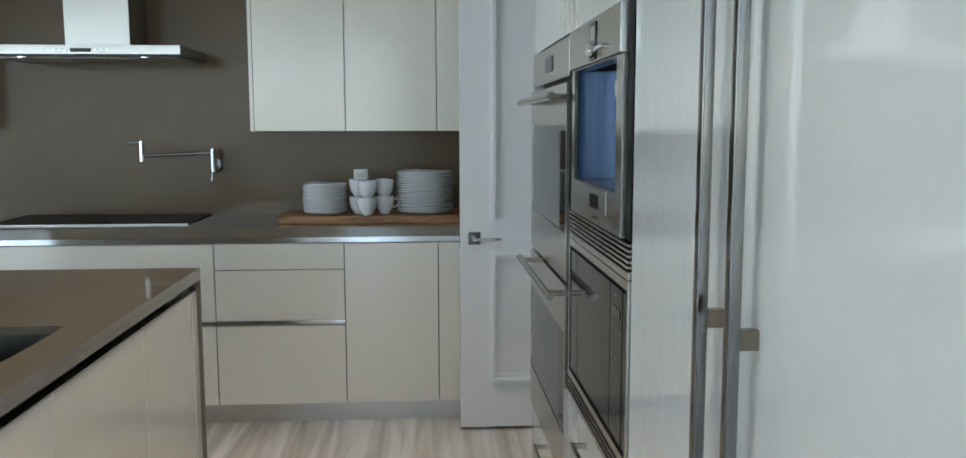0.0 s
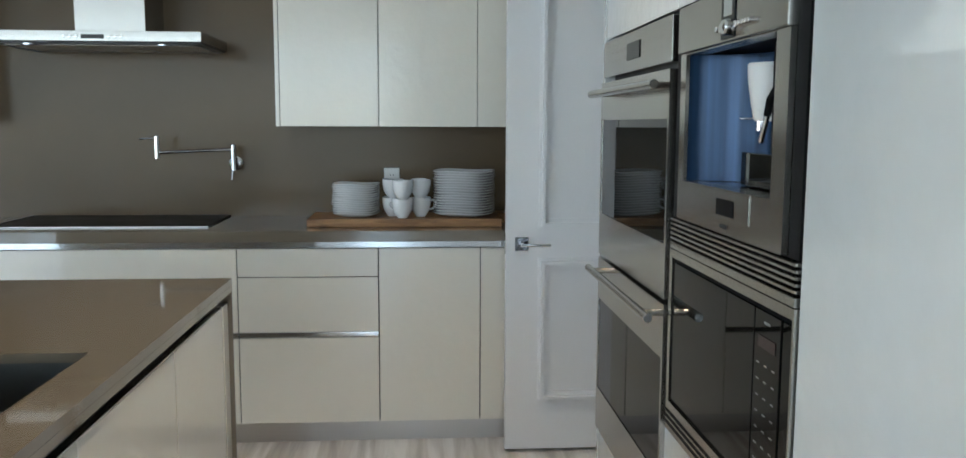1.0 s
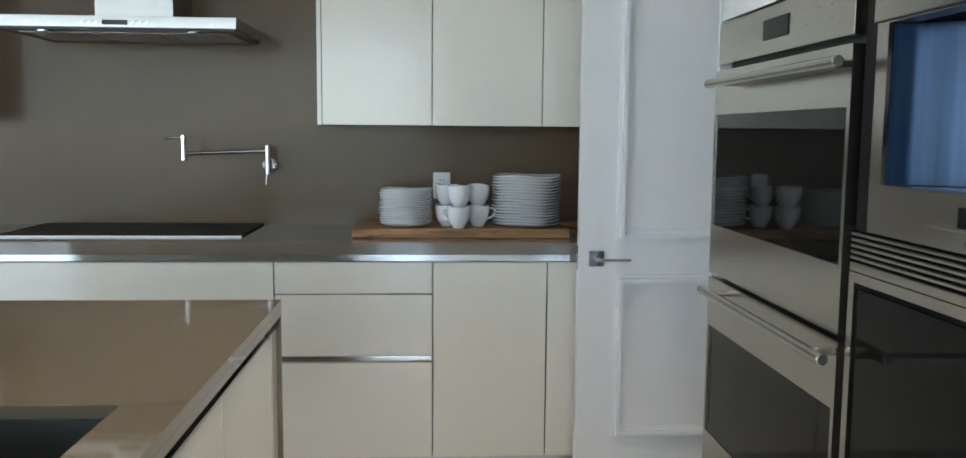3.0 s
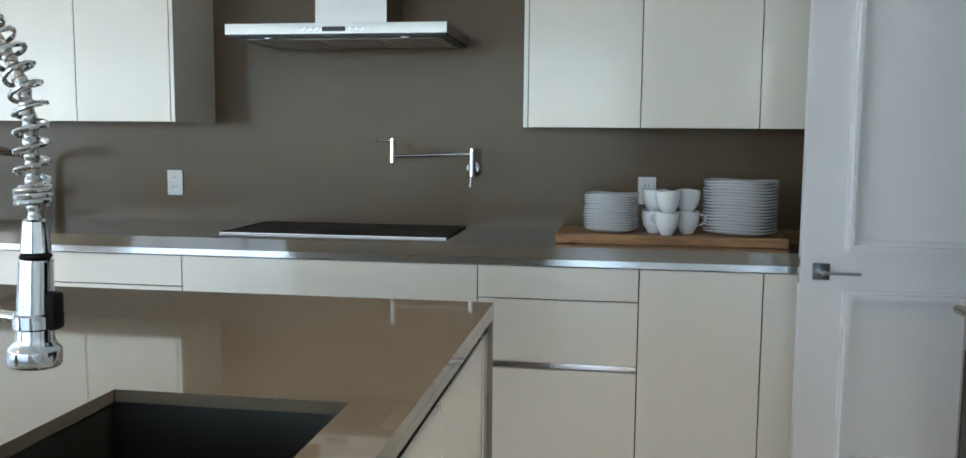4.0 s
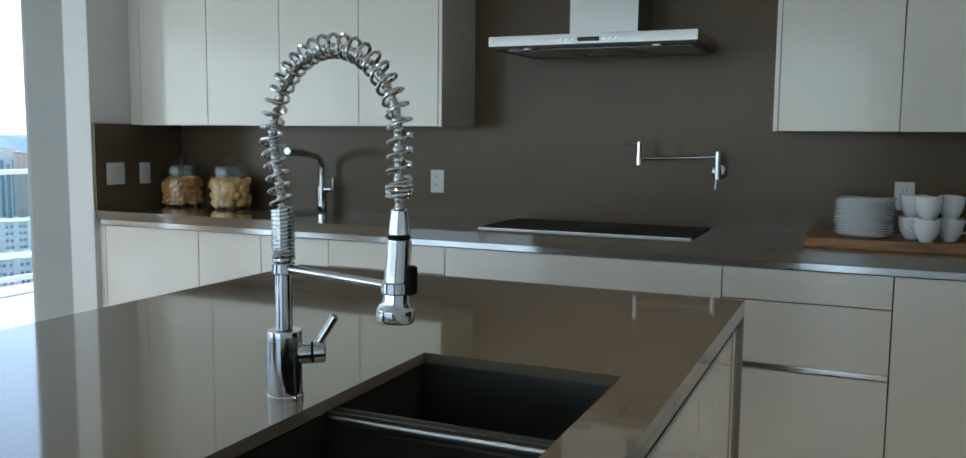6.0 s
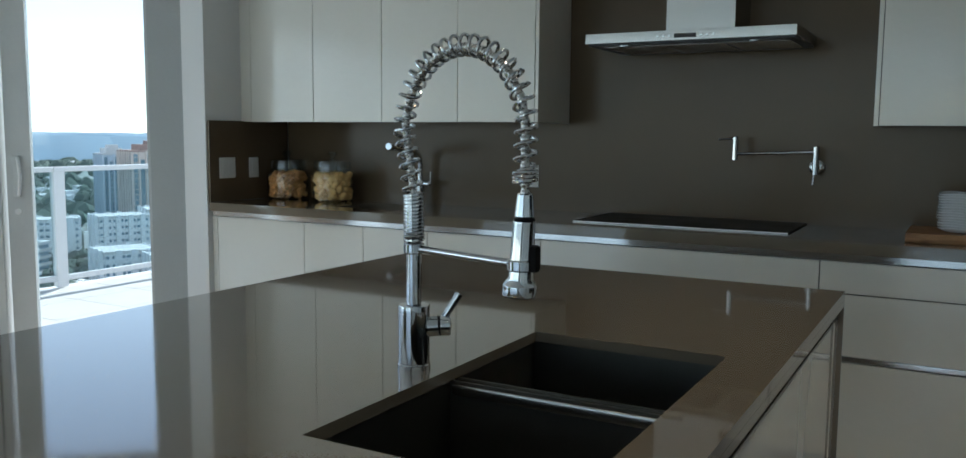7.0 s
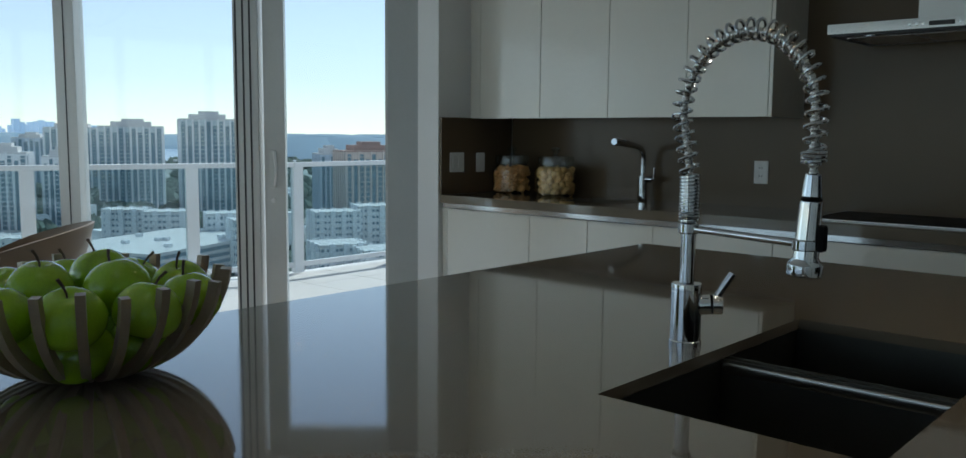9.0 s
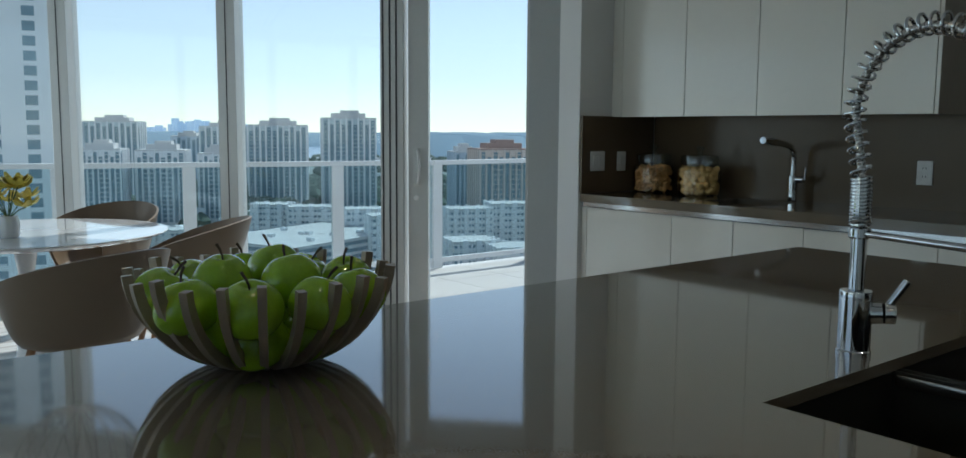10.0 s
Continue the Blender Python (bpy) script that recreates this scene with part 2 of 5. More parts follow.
def finish(bm, name, material, smooth=True):
    bmesh.ops.remove_doubles(bm, verts=bm.verts, dist=1e-6)
    bmesh.ops.recalc_face_normals(bm, faces=bm.faces)
    me = bpy.data.meshes.new(name)
    normals = even_normals(bm) if smooth and len(bm.faces) < 1500 else None
    bm.to_mesh(me)
    bm.free()
    me.materials.append(material)
    if smooth:
        me.shade_smooth()
        me.set_sharp_from_angle(angle=radians(38))
    if normals:
        me.normals_split_custom_set(normals)
    return me


def part(name, bm, material, parent, label="", smooth=True):
    """A bmesh in world places, as one mesh object under a thing or a part."""
    ob = new(name, finish(bm, name, material, smooth))
    ob.parent = parent
    if parent.type == "EMPTY":
        ob.matrix_parent_inverse = parent.matrix_basis.inverted()
    return tagged(ob, label) if label else ob


def thing(name, base, label, category, group="", kind=""):
    ob = new(name)
    ob.empty_display_size = 0.05
    ob.matrix_basis = Matrix.Translation(base)
    return tagged(ob, label, category, group, kind)


def solo(name, bm, material, label="", category="", group="", kind="", smooth=True):
    """A thing of one mesh, with its origin at its base."""
    bm.verts.ensure_lookup_table()
    xs, ys, zs = zip(*[v.co for v in bm.verts])
    base = Vector(((min(xs) + max(xs)) / 2, (min(ys) + max(ys)) / 2, min(zs)))
    for v in bm.verts:
        v.co -= base
    ob = new(name, finish(bm, name, material, smooth))
    ob.matrix_basis = Matrix.Translation(base)
    return tagged(ob, label, category, group, kind)


# ---- the plan ----
BACK, BASE_FRONT, UPPER_FRONT = 4.96, 4.343, 4.575
TOP, ISLE, CEIL, LEFT, TALL = 0.92, 0.91, 2.75, -4.19, 0.285
W0, WU, WN = Vector((-4.45, 4.33, 0)), Vector((-0.743, -0.669, 0)), Vector((0.669, -0.743, 0))
W_END = 5.4
WEST = (W0 + WU * W_END).x


def slant(bm, s0, s1, d0, d1, z0, z1, bevel=0.0):
    """A box along the slanted window front: s along it, d into the room."""
    start = len(bm.verts)
    box(bm, s0, s1, d0, d1, z0, z1, bevel)
    bm.verts.ensure_lookup_table()
    for v in list(bm.verts)[start:]:
        v.co = W0 + WU * v.co.x + WN * v.co.y + Vector((0, 0, v.co.z))
    return bm


def sheet(pts, z0, z1):
    """A slab over a plan outline."""
    bm = bmesh.new()
    lo = [bm.verts.new((x, y, z0)) for x, y in pts]
    hi = [bm.verts.new((x, y, z1)) for x, y in pts]
    bm.faces.new(lo)
    bm.faces.new(hi)
    for i in range(len(pts)):
        j = (i + 1) % len(pts)
        bm.faces.new((lo[i], lo[j], hi[j], hi[i]))
    return bm


WE = W0 + WU * W_END
room = [(1.1, 5.15), (-4.45, 5.15), (-4.45, 4.33), (WE.x, WE.y), (WE.x, -4.2), (1.1, -4.2)]
solo("floor", sheet(room, -0.15, 0.0), FLOOR_STONE, "pale striped polished marble floor", "floor", kind="structure", smooth=False)
solo("ceiling", sheet(room, CEIL, CEIL + 0.2), CEILING_PAINT, "plain white painted ceiling", "ceiling", kind="structure", smooth=False)
solo("wall_north", cuboid(-4.45, 1.1, BACK, 5.15, 0, CEIL), WALL_PAINT, "white painted kitchen wall behind the counter", "wall", kind="structure")
solo("wall_east", cuboid(0.95, 1.1, -4.2, BACK, 0, CEIL), WALL_PAINT, "plain white painted wall", "wall", kind="structure")
solo("wall_south", cuboid(-0.5, 0.95, -4.35, -4.2, 0, CEIL), WALL_PAINT, "plain white painted wall", "wall", kind="structure")
solo("wall_west", cuboid(-4.361, LEFT, 4.31, BACK, 0, CEIL, bevel=0.004), WALL_PAINT, "white painted wall end beside the windows", "wall", kind="structure")

# ---- windows ----
def mullion(name, s0, s1, d0=-0.06, d1=0.07, z0=0.0, z1=CEIL):
    bm = slant(bmesh.new(), s0, s1, d0, d1, z0, z1, 0.004)
    return bm


HEAD = 2.58
win = thing("window_1", (W0 + WU * 1.5), "floor-to-ceiling grey aluminium window wall with sliding door", "window", kind="structure")
part("frame_post", mullion("frame_post", 3.07, 3.195), ALU, win)
part("frame_post", mullion("frame_post", 1.94, 2.06), ALU, win)
part("frame_post", mullion("frame_post", 4.2, 4.33), ALU, win)
part("frame_post", mullion("frame_post", W_END - 0.12, W_END), ALU, win)
part("frame_post", mullion("frame_post", 0.885, 1.03, -0.10, 0.04), ALU, win)
part("jamb", mullion("jamb", -0.30, 0.13, -0.10, 0.02), ALU_JAMB, win, "wide grey aluminium jamb")
part("header", slant(bmesh.new(), 1.03, W_END - 0.12, -0.05, 0.05, HEAD, CEIL), ALU, win)
part("header", slant(bmesh.new(), 0.13, 0.885, -0.05, 0.05, HEAD - 0.06, CEIL), ALU, win)
part("sill_track", slant(bmesh.new(), 0.13, W_END - 0.12, -0.09, 0.06, 0.0, 0.045, 0.004), ALU, win)
for a, b in ((1.03, 1.94), (2.06, 3.07), (3.195, 4.2), (4.33, W_END - 0.12)):
    p = part("pane", slant(bmesh.new(), a, b, -0.012, 0.0, 0.045, HEAD), PANE, win)
    p.visible_shadow = False
for s in (0.93, 0.97, 1.012):
    part("gasket", slant(bmesh.new(), s - 0.005, s + 0.005, 0.04, 0.043, 0.05, 2.6), ALU_DARK, win)
for s in (3.135, 2.0):
    part("gasket", slant(bmesh.new(), s - 0.003, s + 0.003, 0.07, 0.0725, 0.05, 2.7), ALU_DARK, win)
sd = thing("sliding_door", (W0 + WU * 0.5), "grey aluminium framed glass sliding balcony door, shut", "sliding door", kind="structure")
part("stile", slant(bmesh.new(), 0.742, 0.866, -0.06, 0.0, 0.05, 2.51, 0.004), ALU, sd)
part("stile", slant(bmesh.new(), 0.132, 0.146, -0.06, 0.0, 0.05, 2.51, 0.003), ALU, sd)
part("rail", slant(bmesh.new(), 0.146, 0.742, -0.06, 0.0, 2.36, 2.51, 0.003), ALU, sd)
part("rail", slant(bmesh.new(), 0.146, 0.742, -0.06, 0.0, 0.05, 0.13, 0.003), ALU, sd)
p = part("pane", slant(bmesh.new(), 0.146, 0.742, -0.035, -0.027, 0.13, 2.36), PANE, sd)
p.visible_shadow = False
HS = 0.815
def wp(s, d, z):
    return W0 + WU * s + WN * d + Vector((0, 0, z))
hb = slant(bmesh.new(), HS - 0.018, HS + 0.018, 0.0, 0.012, 0.94, 1.17, 0.004)
part("handle_plate", hb, ALU, sd)
part("handle", tube(bmesh.new(), [wp(HS - 0.01, 0.012, 0.955), wp(HS - 0.02, 0.035, 0.985), wp(HS - 0.03, 0.05, 1.055), wp(HS - 0.02, 0.035, 1.125), wp(HS - 0.01, 0.012, 1.155)], 0.009, 10), RAIL_ALU, sd, "pale curved pull handle")
part("lock", lathe(bmesh.new(), [(0.016, 0), (0.016, 0.008), (0.008, 0.012)], wp(HS, 0.0, 0.865), WN, 16), RAIL_ALU, sd)

west = thing("window_2", (WE.x, -2, 0), "floor-to-ceiling grey aluminium window wall", "window", kind="structure")
part("header", cuboid(WEST - 0.06, WEST + 0.06, -4.2, WE.y, HEAD, CEIL), ALU, west)
part("sill_track", cuboid(WEST - 0.06, WEST + 0.06, -4.2, WE.y, 0, 0.045), ALU, west)
for y in (-4.2, -3.05, -1.9, -0.75):
    part("frame_post", cuboid(WEST - 0.06, WEST + 0.06, y, y + 0.12, 0.045, HEAD, bevel=0.004), ALU, west)
    p = part("pane", cuboid(WEST - 0.006, WEST + 0.006, y + 0.12, min(y + 1.15, WE.y), 0.045, HEAD), PANE, west)
    p.visible_shadow = False

south = thing("window_3", (-4.2, -4.27, 0), "floor-to-ceiling grey aluminium window wall", "window", kind="structure")
part("header", cuboid(WEST, -0.5, -4.33, -4.21, HEAD, CEIL), ALU, south)
part("sill_track", cuboid(WEST, -0.5, -4.33, -4.21, 0, 0.045), ALU, south)
for k in range(6):
    xa = WEST + k * (-0.5 - WEST) / 6
    part("frame_post", cuboid(xa, xa + 0.1, -4.33, -4.21, 0.045, HEAD, bevel=0.004), ALU, south)
    p = part("pane", cuboid(xa + 0.1, xa + (-0.5 - WEST) / 6, -4.276, -4.264, 0.045, HEAD), PANE, south)
    p.visible_shadow = False

# sky light through the openings behind the viewer
def sky_light(x, y, z, w, h, aim, energy):
    ld = bpy.data.lights.new("sky_light", "AREA")
    ld.shape, ld.size, ld.size_y, ld.energy, ld.color = "RECTANGLE", w, h, energy, (0.86, 0.94, 1.0)
    new("sky_light", ld).matrix_basis = look((x, y, z), (x + aim[0], y + aim[1], z))


sky_light(-4.4, -4.42, 1.33, 7.6, 2.4, (0, 1), SKY_SOUTH)
sky_light(WEST - 0.12, -2.0, 1.33, 4.2, 2.4, (1, 0), SKY_WEST)

# ---- ceiling downlights ----
LAMP = glow("lamp_face", (1.0, 0.80, 0.58), 6.0)
def downlight(x, y, power):
    d = thing("downlight", (x, y, CEIL - 0.01), "small round recessed ceiling downlight, lit warm", "ceiling light", "ceiling downlights")
    part("ring", lathe(bmesh.new(), [(0.055, 0), (0.055, -0.004), (0.042, -0.008), (0.040, -0.002)], (x, y, CEIL - 0.0005), n=24), PLASTIC_WHITE, d)
    part("lens", lathe(bmesh.new(), [(0.001, -0.003), (0.040, -0.003)], (x, y, CEIL - 0.0005), n=24), LAMP, d)
    ld = bpy.data.lights.new("downlight", "SPOT")
    ld.energy, ld.color, ld.spot_size, ld.spot_blend, ld.shadow_soft_size = power, (1.0, 0.82, 0.60), radians(82), 0.7, 0.04
    new("downlight_beam", ld).matrix_basis = look((x, y, CEIL - 0.02), (x, y, 0))


for x, y, power in ((-0.33, 2.9, 24), (-0.33, 1.2, 19), (-1.5, 2.7, 8), (-1.5, 1.2, 6), (-3.1, 3.2, 14), (-3.1, 0.6, 6)):
    downlight(x, y, power)

# ---- balcony ----
DZ, RZ = -0.09, 0.985
rail_line = [(-9.35, -1.0), (-8.95, 0.7), (-8.57, 2.2), (-8.03, 4.26), (-7.66, 5.78), (-7.70, 8.6)]
deck_pts = [(WE.x - 0.1, -4.3), (WE.x - 0.1, WE.y - 0.06)] + [tuple((W0 + WU * s - WN * 0.1).to_2d()) for s in (5.3, 0.0)] + [(-4.45, 8.6)] + [(x - 0.12, y) for x, y in rail_line[::-1]] + [(-9.5, -4.3)]
solo("balcony_deck", sheet(deck_pts, DZ - 0.2, DZ - 0.012), CONCRETE, "sunlit concrete balcony slab", "balcony", kind="structure", smooth=False)
rail = thing("balcony_railing", (-8.0, 4.2, DZ), "white metal balcony railing with clear glass panels", "railing", kind="structure")
for (xa, ya), (xb, yb) in zip(rail_line, rail_line[1:]):
    a, b = Vector((xa, ya, 0)), Vector((xb, yb, 0))
    d = (b - a)
    side = Vector((-d.y, d.x, 0)).normalized()
    for nm, z0, z1, w, mt in (("top_rail", RZ - 0.045, RZ, 0.035, RAIL_ALU), ("bottom_rail", DZ + 0.05, DZ + 0.10, 0.02, RAIL_ALU), ("glass_panel", DZ + 0.10, RZ - 0.045, 0.005, RAIL_GLASS)):
        bm = bmesh.new()
        box(bm, 0, d.length, -w, w, z0, z1, 0.0 if nm == "glass_panel" else 0.005)
        bm.transform(Matrix.Translation(a) @ Matrix.Rotation(math.atan2(d.y, d.x), 4, "Z"))
        p = part(nm, bm, mt, rail)
        if nm == "glass_panel":
            p.visible_shadow = False
for x, y, a in ((-7.661, 5.829, 1.585), (-7.888, 4.842, 1.332), (-8.216, 3.552, 1.314), (-8.478, 2.553, 1.314), (-7.69, 7.3, 1.585), (-9.05, 0.25, 1.34)):
    bm = bmesh.new()
    box(bm, -0.055, 0.055, -0.03, 0.03, DZ, RZ - 0.045, 0.004)
    bm.transform(Matrix.Translation((x, y, 0)) @ Matrix.Rotation(a, 4, "Z"))
    part("post", bm, RAIL_ALU, rail)

# deck tiles in rows, cut to the deck's inside
tile = thing("deck_tiles", (-6.5, 5.0, DZ - 0.012), "sunlit square stone tiles on the balcony", "tiles", kind="structure")
tile_mesh = finish(cuboid(-0.297, 0.297, -0.297, 0.297, 0.0, 0.012, bevel=0.0015), "tile", DECK)
for i in range(9):
    for j in range(17):
        x, y = -8.5 + i * 0.6, -0.2 + j * 0.6
        d_in = (Vector((x, y, 0)) - W0).dot(WN)
        out_x = -9.2 + (y - 0.0) * 0.225 if y < 5.8 else -7.8
        if d_in < -0.55 and x > out_x + 0.35 and (x < -4.8 or y > 5.0):
            o = new("tile", tile_mesh)
            o.parent = tile
            o.matrix_parent_inverse = tile.matrix_basis.inverted()
            o.matrix_basis = Matrix.Translation((x, y, DZ - 0.012))

# ---- back counter ----
GAP = 0.002


def front(name, x0, x1, z0, z1, parent, y=BASE_FRONT, mat=LACQUER):
    return part(name, cuboid(x0 + GAP, x1 - GAP, y, y + 0.02, z0 + GAP, z1 - GAP, bevel=0.0015), mat, parent)


def base_unit(x0, x1, rows, label):
    """A base cabinet: carcass behind its fronts; rows of (kind, bottom, top)."""
    u = thing("base_cabinet", ((x0 + x1) / 2, 4.65, 0.095), label, "cabinet", "base cabinets under the back counter")
    part("body", cuboid(x0 + 0.001, x1 - 0.001, BASE_FRONT + 0.026, BACK - 0.025, 0.098, 0.842), DARK_METAL, u)
    for kind, z0, z1 in rows:
        if kind == "strip":
            part("finger_rail", cuboid(x0 + 0.002, x1 - 0.002, BASE_FRONT + 0.004, BASE_FRONT + 0.025, z0, z1, bevel=0.002), RAIL_STEEL, u, "polished steel finger rail")
        else:
            front(kind, x0, x1, z0, z1, u)


DRAWERS = (("drawer_front", 0.725, 0.846), ("drawer_front", 0.490, 0.725), ("strip", 0.470, 0.490), ("drawer_front", 0.098, 0.468))
for x0, x1, rows, label in (
        (-4.19, -4.15, (("panel", 0.098, 0.846),), "narrow cream filler panel at the end of the base cabinets"),
        (-4.15, -3.54, (("door", 0.098, 0.846),), "cream gloss base cabinet with one door"),
        (-3.54, -3.165, (("door", 0.098, 0.846),), "cream gloss base cabinet with one door"),
        (-3.165, -2.79, (("door", 0.098, 0.846),), "cream gloss base cabinet with one door"),
        (-2.79, -2.20, DRAWERS, "cream gloss base cabinet with three drawers"),
        (-2.20, -1.047, (("drawer_front", 0.490, 0.846), ("strip", 0.470, 0.490), ("drawer_front", 0.098, 0.468)), "wide cream gloss drawer cabinet below the hob"),
        (-1.047, -0.466, DRAWERS, "cream gloss base cabinet with three drawers"),
        (-0.466, -0.04, (("door", 0.098, 0.846),), "cream gloss base cabinet with one door"),
        (-0.04, 0.40, (("door", 0.098, 0.846),), "cream gloss base cabinet partly behind the open door")):
    base_unit(x0, x1, rows, label)
solo("plinth", cuboid(-4.19, 0.40, 4.395, 4.41, 0.0, 0.096), STEEL_X, "brushed steel plinth under the base cabinets", "plinth")
solo("finger_rail", cuboid(-4.18, 0.40, BASE_FRONT - 0.010, BASE_FRONT + 0.024, 0.849, 0.8745, bevel=0.001), RAIL_STEEL, "polished steel strip under the worktop edge", "trim", smooth=False)


def holed(x0, x1, y0, y1, z0, z1, hx0, hx1, hy0, hy1, bevel=0.003):
    """A slab with one rectangular cut-out and eased edges."""
    bm = bmesh.new()
    O = [(x0, y0), (x1, y0), (x1, y1), (x0, y1)]
    I = [(hx0, hy0), (hx1, hy0), (hx1, hy1), (hx0, hy1)]
    v = {(k, i, z): bm.verts.new((*p, zz)) for k, ps in (("o", O), ("i", I)) for i, p in enumerate(ps) for z, zz in ((0, z0), (1, z1))}
    for i in range(4):
        j = (i + 1) % 4
        bm.faces.new((v["o", i, 1], v["o", j, 1], v["i", j, 1], v["i", i, 1]))
        bm.faces.new((v["o", i, 0], v["i", i, 0], v["i", j, 0], v["o", j, 0]))
        bm.faces.new((v["o", i, 0], v["o", j, 0], v["o", j, 1], v["o", i, 1]))
        bm.faces.new((v["i", i, 0], v["i", i, 1], v["i", j, 1], v["i", j, 0]))
    ed = [e for e in bm.edges if len(e.link_faces) == 2 and e.calc_face_angle(0) > 1]
    bmesh.ops.bevel(bm, geom=ed, offset=bevel, segments=2, affect="EDGES", profile=0.5)
    return bm


PSX0, PSX1, PSY0, PSY1 = -3.46, -3.08, 4.50, 4.80
solo("worktop", holed(-4.188, 0.40, 4.322, BACK - 0.021, 0.876, TOP, PSX0, PSX1, PSY0, PSY1), QUARTZ, "taupe quartz worktop on the base cabinets", "worktop")
solo("backsplash", cuboid(-4.17, 0.949, BACK - 0.02, BACK - 0.001, TOP - 0.03, CEIL - 0.002), SPLASH, "taupe quartz slab backsplash up the wall", "backsplash", kind="structure")
solo("backsplash_return", cuboid(LEFT + 0.001, LEFT + 0.018, 4.318, BACK - 0.021, TOP + 0.001, 1.365, bevel=0.0015), SPLASH, "short taupe quartz backsplash on the side wall", "backsplash", kind="structure")

# upper cabinets
def upper_unit(x0, x1, z0, label, sides=()):
    u = thing("wall_cabinet", ((x0 + x1) / 2, 4.7, z0), label, "cabinet", "cream wall cabinets")
    part("body", cuboid(x0 + 0.001, x1 - 0.001, UPPER_FRONT + 0.022, BACK - 0.022, z0 + 0.004, 2.62), LACQUER, u)
    part("door", cuboid(x0 + GAP, x1 - GAP, UPPER_FRONT, UPPER_FRONT + 0.02, z0, 2.62, bevel=0.0015), LACQUER, u)
    for x in sides:
        part("side_panel", cuboid(x - 0.0085, x + 0.0085, UPPER_FRONT + 0.001, BACK - 0.022, z0 - 0.001, 2.62, bevel=0.0015), LACQUER, u)


for i, (x0, x1) in enumerate(((-4.112, -3.665), (-3.665, -3.217), (-3.217, -2.768), (-2.768, -2.352))):
    upper_unit(x0, x1, 1.360, "cream gloss wall cabinet with a tall plain door", (-2.3425,) if i == 3 else ())
for i, (x0, x1) in enumerate(((-0.894, -0.469), (-0.469, -0.039), (-0.039, 0.39))):
    upper_unit(x0, x1, 1.347, "cream gloss wall cabinet with a tall plain door", (-0.903,) if i == 0 else ())
solo("filler_panel", cuboid(LEFT + 0.001, -4.114, 4.577, 4.597, 1.362, 2.62), LACQUER, "narrow cream filler between wall and cabinets", "panel")
for x0, x1 in ((LEFT + 0.001, -2.336), (-0.91, 0.949)):
    solo("bulkhead", cuboid(x0, x1, UPPER_FRONT + 0.03, BACK - 0.022, 2.622, CEIL - 0.001), WALL_PAINT, "white boxing above the wall cabinets", "bulkhead", kind="structure")

# hood
HX0, HX1, HY0, HZ0, HZ1 = -2.055, -1.186, 4.453, 1.684, 1.732
hood = thing("range_hood", (-1.62, 4.7, HZ0), "brushed steel chimney range hood on the backsplash", "range hood")
bm = bmesh.new()
box(bm, HX0, HX1, HY0, 4.938, HZ0 + 0.006, HZ1, 0.002)
part("canopy", bm, HOOD_STEEL, hood)
part("underside", cuboid(-2.045, -1.196, HY0 + 0.012, 4.93, HZ0 - 0.002, HZ0 + 0.008), DARK_METAL, hood)
for k in range(3):
    xa = -2.0 + k * 0.262
    part("filter", cuboid(xa, xa + 0.252, 4.53, 4.88, HZ0 - 0.005, HZ0 - 0.002, bevel=0.001), STEEL, hood)
for x in (-1.89, -1.35):
    part("lamp", lathe(bmesh.new(), [(0.03, 0), (0.03, 0.006), (0.024, 0.008)], (x, 4.50, HZ0 - 0.002), (0, 0, -1), 20), CHROME, hood)
part("chimney", cuboid(-1.766, -1.470, 4.66, 4.938, HZ1, CEIL - 0.002, bevel=0.002), HOOD_STEEL, hood)
part("display", cuboid(-1.665, -1.575, HY0 - 0.002, HY0 + 0.002, 1.700, 1.717), DARK_METAL, hood)
for x in (-1.735, -1.71, -1.685, -1.555, -1.53, -1.505):
    part("button", lathe(bmesh.new(), [(0.006, 0), (0.006, 0.003), (0.004, 0.004)], (x, HY0, 1.7085), (0, -1, 0), 12), CHROME, hood)

# hob
hob = thing("hob", (-1.64, 4.7, TOP), "black glass induction hob set in the worktop", "hob")
part("glass", cuboid(-2.10, -1.19, 4.475, 4.932, TOP + 0.0005, TOP + 0.007, bevel=0.002), HOB_GLASS, hob)
part("trim", cuboid(-2.103, -1.187, 4.466, 4.474, TOP + 0.0005, TOP + 0.006, bevel=0.0015), STEEL_X, hob, "thin steel front trim")

# pot filler
pot = thing("pot_filler", (-1.165, 4.94, 1.17), "chrome folding pot filler tap on the backsplash", "tap")
part("flange", lathe(bmesh.new(), [(0.033, 0), (0.033, 0.006), (0.026, 0.012), (0.014, 0.014), (0.014, 0.08)], (-1.160, 4.94, 1.172), (0, -1, 0), 24), CHROME, pot)
part("valve", rod(bmesh.new(), (-1.155, 4.858, 1.140), (-1.155, 4.858, 1.262), 0.0135), CHROME, pot)
part("arm", rod(bmesh.new(), (-1.155, 4.858, 1.238), (-1.478, 4.78, 1.226), 0.0075), CHROME, pot)
part("spout", rod(bmesh.new(), (-1.478, 4.78, 1.198), (-1.478, 4.78, 1.302), 0.0135, r2=0.012), CHROME, pot)
part("lever", rod(bmesh.new(), (-1.478, 4.78, 1.292), (-1.548, 4.765, 1.288), 0.004), CHROME, pot)
part("lever", rod(bmesh.new(), (-1.157, 4.84, 1.14), (-1.160, 4.835, 1.098), 0.004), CHROME, pot)

